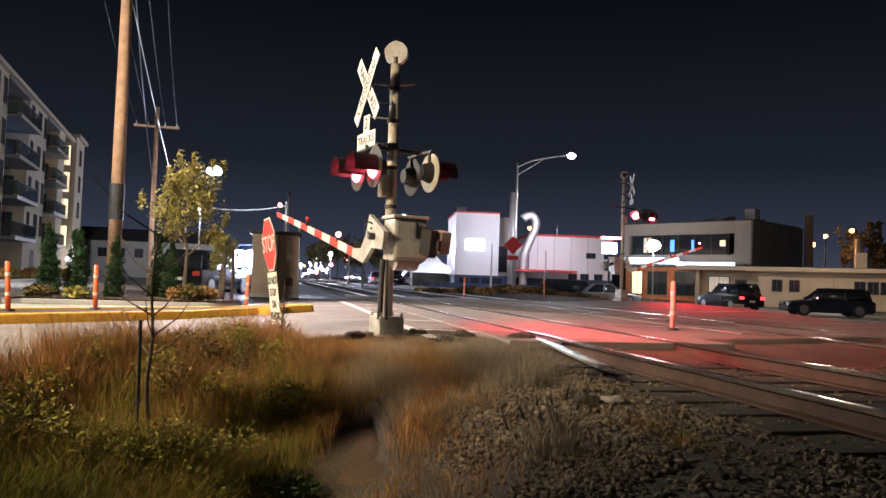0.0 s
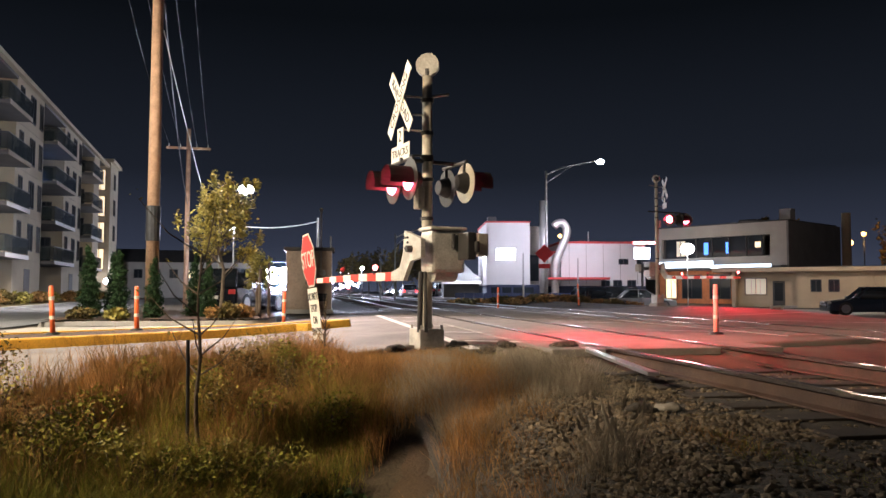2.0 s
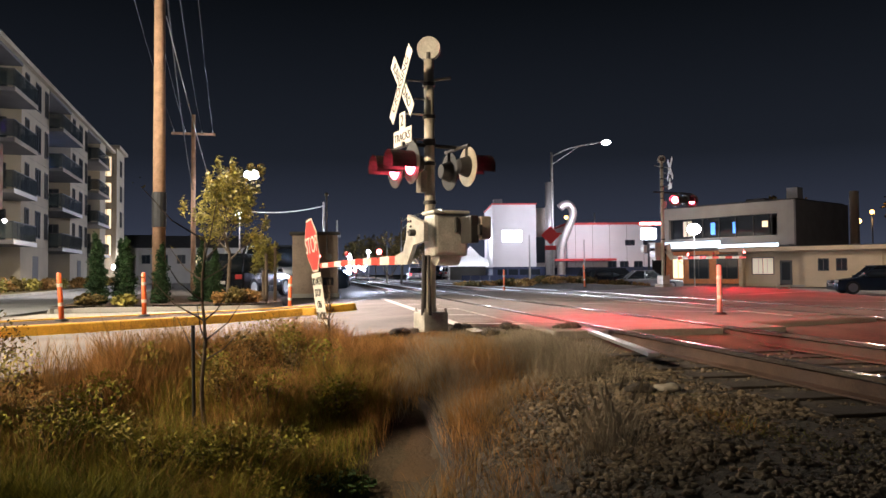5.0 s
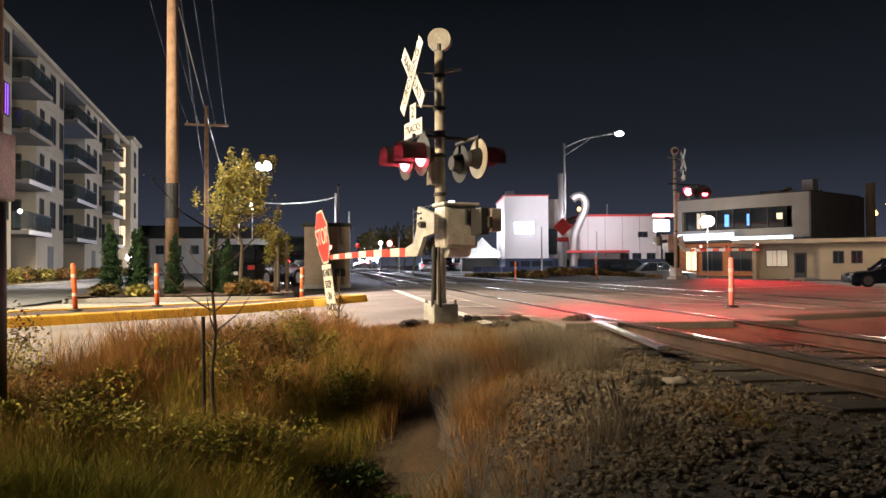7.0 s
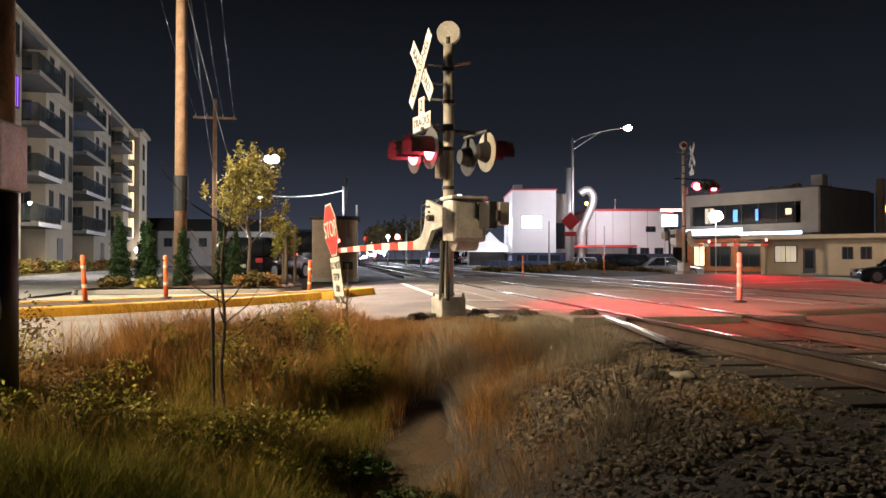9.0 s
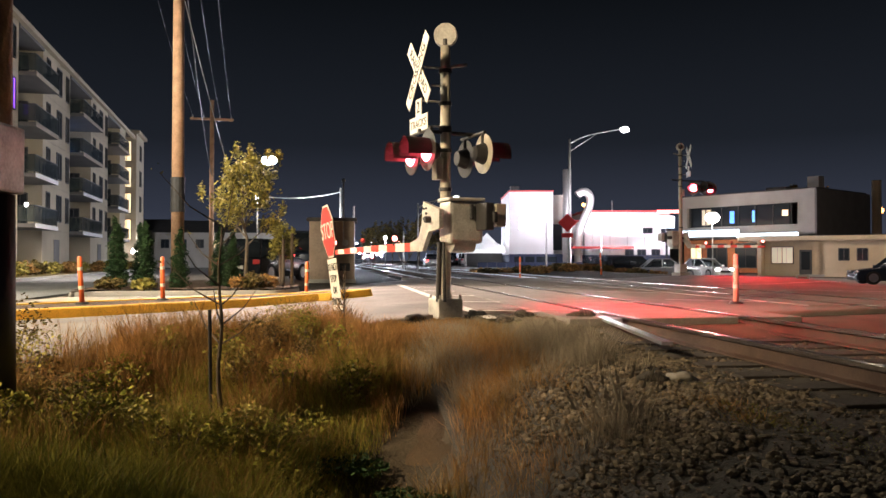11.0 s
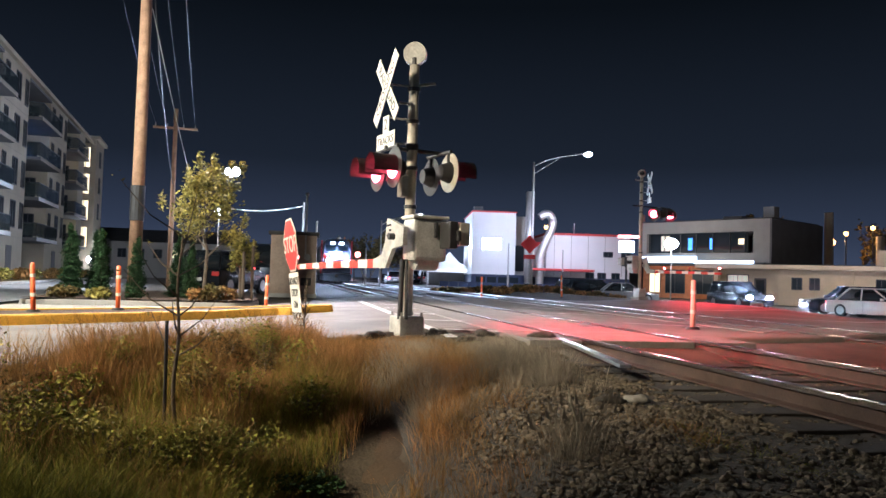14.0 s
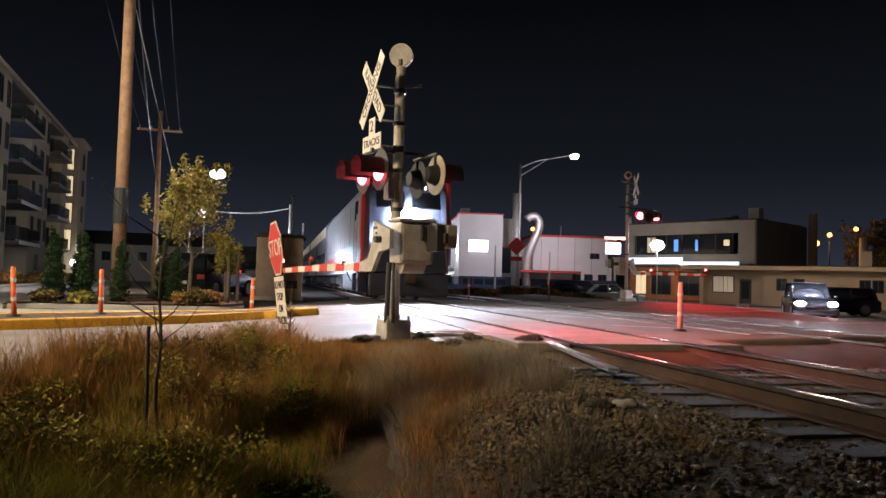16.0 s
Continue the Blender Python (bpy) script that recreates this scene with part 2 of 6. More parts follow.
def ball(bm, c, r, sub=2, scale=(1, 1, 1)):
    bmesh.ops.create_icosphere(bm, subdivisions=sub, radius=r, matrix=Matrix.Translation(c) @ Matrix.Diagonal((*scale, 1)))
    return bm


def prism(bm, outline, a, b, axis="y"):
    """A side outline (pairs) drawn out along an axis from a to b."""
    def at(p, w):
        return {"y": (p[0], w, p[1]), "x": (w, p[0], p[1]), "z": (p[0], p[1], w)}[axis]
    lo, hi = [bm.verts.new(at(p, a)) for p in outline], [bm.verts.new(at(p, b)) for p in outline]
    n = len(outline)
    bm.faces.new(lo), bm.faces.new(hi[::-1])
    for i in range(n):
        bm.faces.new((lo[i], hi[i], hi[(i + 1) % n], lo[(i + 1) % n]))
    bmesh.ops.recalc_face_normals(bm, faces=bm.faces)
    return bm


def tube(bm, pts, r, seg=6):
    """One continuous bent tube through the points."""
    pts = [Vector(p) for p in pts]
    rings = []
    for i, p in enumerate(pts):
        rr = r[i] if isinstance(r, list) else r
        t = (pts[min(i + 1, len(pts) - 1)] - pts[max(i - 1, 0)]).normalized()
        side = t.cross(Vector((0.31, 0.17, 0.93)) if abs(t.z) < 0.9 else Vector((0.0, 1.0, 0.1))).normalized()
        up = side.cross(t)
        rings.append([bm.verts.new(p + (side * math.cos(a) + up * math.sin(a)) * rr) for a in (2 * math.pi * k / seg for k in range(seg))])
    for a, b in zip(rings, rings[1:]):
        for k in range(seg):
            bm.faces.new((a[k], a[(k + 1) % seg], b[(k + 1) % seg], b[k]))
    bm.faces.new(rings[0][::-1]), bm.faces.new(rings[-1])
    bmesh.ops.recalc_face_normals(bm, faces=bm.faces)
    return bm


def curve_through(pts, n=5):
    """A smooth run of points through the given ones."""
    v = [Vector(p) for p in pts]
    out = []
    for i in range(len(v) - 1):
        p0, p1, p2, p3 = v[max(i - 1, 0)], v[i], v[i + 1], v[min(i + 2, len(v) - 1)]
        for k in range(n):
            t = k / n
            out.append(0.5 * (2 * p1 + (p2 - p0) * t + (2 * p0 - 5 * p1 + 4 * p2 - p3) * t * t + (3 * p1 - p0 - 3 * p2 + p3) * t ** 3))
    return out + [v[-1]]


def B():
    return bmesh.new()


def part(name, bm, material, parent=None, label="", smooth=False):
    me = bpy.data.meshes.new(name)
    bm.to_mesh(me)
    bm.free()
    me.materials.append(M[material] if isinstance(material, str) else material)
    if smooth:
        me.polygons.foreach_set("use_smooth", [True] * len(me.polygons))
    ob = new(name, me)
    if parent:
        ob.parent = parent
    if label:
        ob["label"] = label
    return ob


def thing(name, label, category, at=(0, 0, 0), rz=0.0, group=""):
    ob = new(name)
    ob.empty_display_size = 0.2
    ob.matrix_basis = pose(*at, 0, 0, rz)
    return tagged(ob, label, category, group)


def solo(name, bm, material, label, category, at=(0, 0, 0), rz=0.0, group="", kind="", smooth=False):
    ob = part(name, bm, material, smooth=smooth)
    ob.matrix_basis = pose(*at, 0, 0, rz)
    return tagged(ob, label, category, group, kind)


def text(words, size, material, parent, m, label=""):
    cu = bpy.data.curves.new("lettering", "FONT")
    cu.body, cu.size, cu.extrude = words, size, 0.002
    cu.align_x, cu.align_y = "CENTER", "CENTER"
    tmp = bpy.data.objects.new("lettering", cu)
    scene.collection.objects.link(tmp)
    bpy.context.view_layer.update()
    me = bpy.data.meshes.new_from_object(tmp.evaluated_get(bpy.context.evaluated_depsgraph_get()))
    bpy.data.objects.remove(tmp)
    me.materials.clear()
    me.materials.append(M[material])
    ob = new("lettering", me)
    ob.parent = parent
    ob.matrix_basis = m
    if label:
        ob["label"] = label
    return ob


# ---- plan: tracks, road, heights ----
TDIR, TN, T0 = Vector((-0.1406, 0.990)), Vector((0.990, 0.1406)), Vector((4.3, 0.0))
RAIL_TOP, TRACK_2 = 0.22, 4.55


def off(x, y):
    return (x - T0.x) * TN.x + (y - T0.y) * TN.y


def on_track(s, d):
    """Plan point s metres along the tracks and d metres off the first one."""
    return T0 + TDIR * s + TN * d


def ground_z(x, y):
    d = off(x, y)
    e = min((x + 0.7) * 0.71 - (y - 9.55) * 0.71, 10.7 - y + 0.1 * max(0.0, x))
    h = -0.66 * ss(0.15, 4.6, e)
    h = h + (0.0 - h) * ss(-4.2, -1.7, d) + 0.0
    h = h - 0.32 * math.exp(-(((y - 5.75 + 0.1 * x) / 0.42) ** 2)) * (1 - ss(-1.2, -0.5, x))
    # hollow sunk beside the path so that this spot turns dark
    h = h - 0.34 * math.exp(-(((x + 0.5) / 0.5) ** 2) - ((y - 5.0) / 0.5) ** 2)
    h = h + 0.165 * ss(-6.5, -1.6, d) * (1 - ss(6.2, 12, d)) * (1 - ss(1.3, 3.5, e)) * ss(-3.0, 0.0, e)
    right = 0.0 + 0.28 * ss(18, 28, y) - 0.72 * ss(11, 19, d) * ss(10, 26, y)
    h = h + right * ss(5, 10, d)
    return h


def road_z(x, y):
    d = off(x, y)
    up = 0.178 * ss(-6.5, -1.6, d) * (1 - ss(6.2, 12, d))
    g = ground_z(x, y)
    return max(g + 0.03, up + 0.02 + g * ss(6.2, 12, d))

# ---- large structure ----


def axis_steps(lo, hi, step, far):
    v = [lo + step * i for i in range(int((hi - lo) / step) + 1)]
    out, g = [], step
    while (out[-1] if out else v[-1]) < far:
        g *= 1.45
        out.append((out[-1] if out else v[-1]) + g)
    low, g = [], step
    while (low[-1] if low else v[0]) > -far:
        g *= 1.45
        low.append((low[-1] if low else v[0]) - g)
    return low[::-1] + v + out


def sheet(xs, ys, zf):
    bm = B()
    rows = [[bm.verts.new((x, y, zf(x, y))) for x in xs] for y in ys]
    for a, b in zip(rows, rows[1:]):
        for i in range(len(xs) - 1):
            bm.faces.new((a[i], a[i + 1], b[i + 1], b[i]))
    return bm


def rough_ground(x, y):
    n = noise.noise((x * 0.7, y * 0.7, 0)) * 0.07 + noise.noise((x * 2.3, y * 2.3, 4)) * 0.03
    e = min((x + 0.7) * 0.71 - (y - 9.55) * 0.71, 10.7 - y)
    return ground_z(x, y) + n * ss(0.3, 1.2, e) * (1 - ss(-3, -1.8, off(x, y))) - 0.015


solo("ground", sheet(axis_steps(-13, 16, 0.3, 2500), axis_steps(-3, 34, 0.3, 2500), rough_ground), "dirt", "bare brown earth and dry soil", "ground", kind="structure", smooth=True)


def strip(near, far, cross, zf, lift=0.0, step=0.6, skirt=0.0):
    """A surface between two edge lines with equally many points."""
    bm, rows = B(), []
    for i in range(len(near) - 1):
        n = max(2, int(max((Vector(near[i + 1]) - Vector(near[i])).length, (Vector(far[i + 1]) - Vector(far[i])).length) / step))
        for k in range(n + (i == len(near) - 2)):
            a = Vector(near[i]).lerp(Vector(near[i + 1]), k / n)
            b = Vector(far[i]).lerp(Vector(far[i + 1]), k / n)
            rows.append([bm.verts.new((p.x, p.y, zf(p.x, p.y) + lift)) for p in (a.lerp(b, j / cross) for j in range(cross + 1))])
    for a, b in zip(rows, rows[1:]):
        for j in range(cross):
            bm.faces.new((a[j], b[j], b[j + 1], a[j + 1]))
    if skirt:
        for j in (0, cross):
            low = [bm.verts.new(r[j].co - Vector((0, 0, skirt))) for r in rows]
            for i in range(len(rows) - 1):
                bm.faces.new((rows[i][j], rows[i + 1][j], low[i + 1], low[i]))
    bmesh.ops.recalc_face_normals(bm, faces=bm.faces)
    if sum(f.normal.z for f in bm.faces) < 0:
        bmesh.ops.reverse_faces(bm, faces=bm.faces)
    return bm


solo("road", strip([(-14, -3.5), (-4, 6.3), (-0.7, 9.55), (0.4, 11.0), (1.5, 10.7), (3.0, 10.0), (4.8, 10.2), (6.2, 10.8), (9, 12.4), (15, 15.5), (60, 36)],
                   [(-22, 6), (-9, 17.5), (-4, 20.5), (-2.6, 24), (-1.6, 26.5), (-0.6, 29), (3, 31), (6, 31), (10, 31), (17, 33), (60, 48)], 34, road_z, 0.0, 0.5, 0.3),
     "asphalt", "worn brown-grey road surface over the crossing", "road", kind="structure", smooth=True)
solo("side_street", strip([(14.2, 31.6), (17.5, 45), (15.5, 60), (5, 78), (-2, 110), (-12, 190)], [(29, 37), (30.5, 52), (24, 68), (13, 88), (6, 116), (-4, 195)], 12, ground_z, 0.045),
     "drive", "grey asphalt side street behind the far gate", "road", kind="structure", smooth=True)
def facade_x(y, out=0.0):
    return -20.5 - 0.247 * (y - 30) + out


YS = (14, 24, 36, 55, 76)
EDGE = [(facade_x(y, 3.4), y) for y in YS]
solo("driveway", strip([(-9.2, 15.5), (-10.5, 24), (-13.5, 36), (-19, 55), (-26, 76)], EDGE, 10, ground_z, 0.03),
     "drive", "smooth grey driveway beside the apartment block", "road", kind="structure", smooth=True)
solo("driveway_kerb", strip(EDGE, [(x - 0.35, y) for x, y in EDGE], 2, ground_z, 0.16, 0.6, 0.2),
     "concrete", "pale concrete kerb along the driveway", "kerb", kind="structure")
solo("lawn_strip", strip([(x - 0.35, y) for x, y in EDGE], [(facade_x(y, 0.0), y) for y in YS], 4, ground_z, 0.15),
     "shrub", "rough planting strip under the apartment block", "planting", kind="structure")


def kerb_ring(outline, width, h, z0, name, material, label):
    """A raised kerb with a slightly sloped face round an outline."""
    bm = B()
    c = sum((Vector(p) for p in outline), Vector((0, 0))) / len(outline)
    rings = []
    for grow, z in ((0.03, 0.0), (0.0, h - 0.02), (-0.02, h), (-width, h), (-width, 0.0)):
        ring = []
        for i, p in enumerate(outline):
            a, b = Vector(outline[i - 1]), Vector(outline[(i + 1) % len(outline)])
            t = (b - a).normalized()
            nrm = Vector((t.y, -t.x))
            if nrm.dot(Vector(p) - c) < 0:
                nrm = -nrm
            q = Vector(p) + nrm * grow
            ring.append(bm.verts.new((q.x, q.y, z0(q.x, q.y) + z)))
        rings.append(ring)
    for a, b in zip(rings, rings[1:]):
        for i in range(len(a)):
            j = (i + 1) % len(a)
            bm.faces.new((a[i], a[j], b[j], b[i]))
    bmesh.ops.recalc_face_normals(bm, faces=bm.faces)
    return solo(name, bm, material, label, "kerb", kind="structure")


def smooth_loop(pts, n=6):
    out = []
    for i in range(len(pts)):
        p0, p1, p2, p3 = (Vector(pts[(i + k - 1) % len(pts)]) for k in range(4))
        for k in range(n):
            t = k / n
            out.append(tuple(0.5 * (2 * p1 + (p2 - p0) * t + (2 * p0 - 5 * p1 + 4 * p2 - p3) * t * t + (3 * p1 - p0 - 3 * p2 + p3) * t ** 3)))
    return out


def fill(outline, zf, lift):
    bm = B()
    f = bm.faces.new([bm.verts.new((x, y, zf(x, y) + lift)) for x, y in outline])
    bmesh.ops.triangulate(bm, faces=[f])
    bmesh.ops.recalc_face_normals(bm, faces=bm.faces)
    if sum(f.normal.z for f in bm.faces) < 0:
        bmesh.ops.reverse_faces(bm, faces=bm.faces)
    return bm


median = smooth_loop([(-9.5, 7.2), (-6.0, 11.4), (-4.6, 13.1), (-3.1, 15.0), (-1.8, 16.1), (-1.5, 16.5), (-1.9, 16.8), (-3.6, 16.6), (-5.5, 14.8), (-7.2, 12.9), (-10.6, 8.4)])
kerb_ring(median, 0.22, 0.15, road_z, "median_kerb", "yellow", "chipped yellow painted concrete kerb of the median")
solo("median_top", fill(median, road_z, 0.13), "mulch", "dark packed earth inside the median", "ground", kind="structure")
bed = smooth_loop([(-9.0, 18.6), (-8.3, 18.9), (-5.2, 19.3), (-4.0, 19.9), (-4.2, 22.5), (-5.6, 27), (-8.6, 28), (-9.8, 24)])
kerb_ring(bed, 0.16, 0.12, road_z, "planting_bed_kerb", "concrete", "pale concrete kerb round the planting bed")
solo("planting_bed", fill(bed, road_z, 0.16), "mulch", "dark brown bark mulch bed", "planting bed", kind="structure")
walkway = [(-8.6, 15.6), (-5.4, 18.0), (-4.0, 18.7), (-3.8, 19.1), (-5.4, 18.9), (-8.9, 17.9)]
solo("pavement", fill(walkway, road_z, 0.02), "concrete", "pale concrete walkway between median and planting bed", "pavement", kind="structure")

# ---- tracks ----
S_NEAR, S_ROAD0, S_ROAD1 = -12.0, 9.3, 31.0


def rail_bm(s0, s1, d, head):
    """One rail of I section, laid along the tracks."""
    half = [(0.036, 0.0), (0.036, -0.03), (0.009, -0.045), (0.009, -0.13), (0.068, -0.145), (0.068, -0.16)]
    outline = half + [(-a, b) for a, b in half[::-1]]
    if head:
        outline = [(0.036, 0.004), (0.038, -0.03), (-0.038, -0.03), (-0.036, 0.004)]
    bm = B()
    ends = []
    for s in (s0, s1):
        c = on_track(s, d)
        ends.append([bm.verts.new((c.x + TN.x * a, c.y + TN.y * a, RAIL_TOP + b)) for a, b in outline])
    n = len(outline)
    bm.faces.new(ends[0]), bm.faces.new(ends[1][::-1])
    for i in range(n):
        bm.faces.new((ends[0][i], ends[1][i], ends[1][(i + 1) % n], ends[0][(i + 1) % n]))
    bmesh.ops.recalc_face_normals(bm, faces=bm.faces)
    return bm


def build_track(d0):
    tr = tagged(new("railway_track"), "steel railway track with polished rails on timber ties", "railway track", kind="structure")
    for d in (d0 - 0.7525, d0 + 0.7525):
        r = part("rail", rail_bm(S_NEAR, 700, d, False), "rail_web", tr)
        part("rail_head", rail_bm(S_NEAR, 30.0, d, True), "rail_worn", r, "worn dull steel running surface")
        part("rail_head", rail_bm(30.0, 700, d, True), "rail", r, "polished steel running surface")
    tie_bm = box(B(), (0, 0, 0), (2.6, 0.23, 0.16), bevel=0.012)
    tie0 = None
    rest = B()
    rz = math.degrees(math.atan2(TN.y, TN.x))
    s, k = S_NEAR, 0
    while s < 180:
        if not (S_ROAD0 - 0.2 < s < S_ROAD1 + 0.2):
            c = on_track(s, d0)
            z = RAIL_TOP - 0.16 - 0.08 - 0.004 + random.uniform(-0.006, 0.004)
            if s < 70:
                if tie0 is None:
                    tie0 = part("tie", tie_bm, "tie", tr)
                    t = tie0
                else:
                    t = new("tie", tie0.data)
                    t.parent = tr
                t.matrix_basis = pose(c.x, c.y, z, 0, 0, rz + random.uniform(-1.5, 1.5))
            else:
                box(rest, (c.x, c.y, z), (2.6, 0.23, 0.16), rz)
        s += 0.56
    tagged(part("far_ties", rest, "tie", tr), kind="stuff")
    return tr


tracks = [build_track(0.0), build_track(TRACK_2)]


def ballast_z(x, y):
    d = off(x, y)
    h = 0.045 * ss(-2.6, -1.5, d) * (1 - ss(6.1, 7.2, d)) + noise.noise((x * 4, y * 4, 9)) * 0.018 - 0.02
    g = ground_z(x, y)
    return g + (h - g) * ss(-3.4, -2.2, d) * (1 - ss(6.2, 8.0, d)) + 0.012


def ballast(s0, s1, step):
    n = int((s1 - s0) / step)
    bm, rows = B(), []
    for i in range(n + 1):
        s = s0 + (s1 - s0) * i / n
        row = []
        for j in range(37):
            p = on_track(s, -3.4 + 11.4 * j / 36)
            row.append(bm.verts.new((p.x, p.y, ballast_z(p.x, p.y))))
        rows.append(row)
    for a, b in zip(rows, rows[1:]):
        for j in range(36):
            bm.faces.new((a[j], a[j + 1], b[j + 1], b[j]))
    return bm


solo("ballast_bed_near", ballast(S_NEAR, S_ROAD0 + 0.2, 0.22), "ballast_bed", "dark crushed stone ballast bed under the tracks", "ballast", kind="structure", smooth=True)
solo("ballast_bed_far", ballast(S_ROAD1 - 0.3, 400, 1.5), "ballast_bed", "dark crushed stone ballast bed running into the distance", "ballast", kind="structure", smooth=True)

# concrete crossing panels between and beside the rails
crossing = tagged(new("crossing_surface"), "grey concrete crossing panels set between the rails", "level crossing", kind="structure")
first = {}
for d0 in (0.0, TRACK_2):
    for dc, w in ((0.0, 1.3), (-1.16, 0.66), (1.16, 0.66)):
        s = S_ROAD0 + (0.0 if d0 == 0 else 2.2)
        while s < S_ROAD1 - 1.5:
            if w not in first:
                first[w] = part("panel", box(B(), (0, 0, 0), (w, 2.42, 0.2), bevel=0.014), "panel", crossing)
                p = first[w]
            else:
                p = new("panel", first[w].data)
                p.parent = crossing
            c = on_track(s + 1.22, d0 + dc)
            p.matrix_basis = pose(c.x, c.y, RAIL_TOP - 0.108 + random.uniform(-0.004, 0.003), 0, 0, math.degrees(math.atan2(TN.y, TN.x)))
            s += 2.44
# bent steel end strip of the crossing
bm = B()
a, b = on_track(9.6, -1.0), on_track(6.9, -1.38)
prism(bm, [(-0.05, 0), (0.05, 0), (0.05, 0.03), (-0.05, 0.03)], 0, 2.75, "y")
edge = part("edge_strip", bm, "rail", crossing, "bright worn steel end strip")
edge.matrix_basis = look((b.x, b.y, 0.165), (a.x, a.y, 0.185)) @ pose(0, 0, 0, -90, 0, 0)

# white keep-clear hatching beside the rails, and lane lines
marks = [(on_track(9.7, -2.25), on_track(23.0, -2.25), 0.16)]
marks += [(on_track(sv, -2.2), on_track(sv - 0.75, -1.0), 0.13) for sv in (11.1, 13.45, 15.8, 18.2, 20.6)]
marks += [(on_track(sv, 1.6), on_track(sv - 1.0, 2.95), 0.11) for sv in (13.5, 17.0, 20.5)]
marks += [((6.5, 17.0), (13.5, 20.5), 0.12), ((7.0, 22.0), (13.0, 24.5), 0.12)]
for p, q, w in marks:
    u = (Vector(q) - Vector(p)).normalized()
    v = Vector((-u.y, u.x)) * w
    solo("road_marking", strip([tuple(p), tuple(q)], [tuple(Vector(p) + v), tuple(Vector(q) + v)], 1, road_z, 0.012, 0.3), "white_line", "worn white painted line on the road", "road marking", group="road markings", kind="structure")

# dark strip painting the shadow edge that wanders over the road past the signal's foot
seam = [(-1.35, 13.4), (-0.15, 12.15), (0.55, 11.5), (1.15, 10.75), (1.9, 10.3)]
solo("road_shade_line", strip(seam, [(x + 0.05 + 0.07 * k, y - 0.1 - 0.05 * k) for k, (x, y) in enumerate(seam)], 2, road_z, 0.02, 0.2), "roof", "dark line painting the shade along the asphalt edge", "road seam", kind="structure")

# ---- crossing signals ----
ROAD_RZ = 24.0


def crossbuck(parent, at, lettered, face, turn):
    """Two crossed white boards in the plane across the road; face -1 looks back along local x."""
    cb = part("crossbuck", box(B(), at, (0.05, 0.14, 0.14)), "galv", parent, "white crossed boards lettered in black")
    for k, (ang, words) in enumerate(((47, "RAIL ROAD"), (-47, "CROSSING"))):
        c = Vector(at) + Vector((face * (0.03 + 0.02 * k), 0, 0))
        bd = part("board", box(B(), (0, 0, 0), (0.012, 1.14, 0.205), bevel=0.004), "sign_white", cb)
        m = Matrix.Translation(c) @ Matrix.Rotation(radians(ang * -face), 4, "X")
        bd.matrix_basis = m
        if lettered:
            text(words, 0.18, "sign_black", cb, m @ Matrix.Translation((face * 0.009, 0, 0)) @ Matrix.Rotation(radians(-90), 4, "Z") @ Matrix.Rotation(radians(90), 4, "X"))
    cb.matrix_basis = Matrix.Translation(at) @ Matrix.Rotation(radians(turn), 4, "Z") @ Matrix.Translation(-Vector(at))
    return cb


def flasher(parent, x, y, z, face, lit=True):
    f = part("flasher", rod(B(), (x - face * 0.14, y, z), (x, y, z), 0.1, 0.15, 20), "black", parent, "round black flashing light unit")
    part("background_disc", rod(B(), (x - face * 0.005, y, z), (x + face * 0.006, y, z), 0.27, seg=36), "mastpaint" if face > 0 and y < 0 else "black", f, "round backing disc")
    bm = B()
    n = 14
    rows = []
    for k, (xx, rr) in enumerate(((0.0, 0.165), (0.34, 0.17))):
        rows.append([bm.verts.new((x + face * xx, y + rr * math.cos(a), z + rr * math.sin(a))) for a in (radians(-25 + 230 * i / n) for i in range(n + 1))])
    for i in range(n):
        bm.faces.new((rows[0][i], rows[0][i + 1], rows[1][i + 1], rows[1][i]))
    bmesh.ops.solidify(bm, geom=bm.faces[:], thickness=0.006)
    part("visor", bm, "black", f, "curved black visor")
    part("lens", ball(B(), (x + face * 0.02, y, z), 0.15, 2, (0.35, 1, 1)), "red_lens" if lit else "red_dim", f, "glowing red lens", True)
    return f


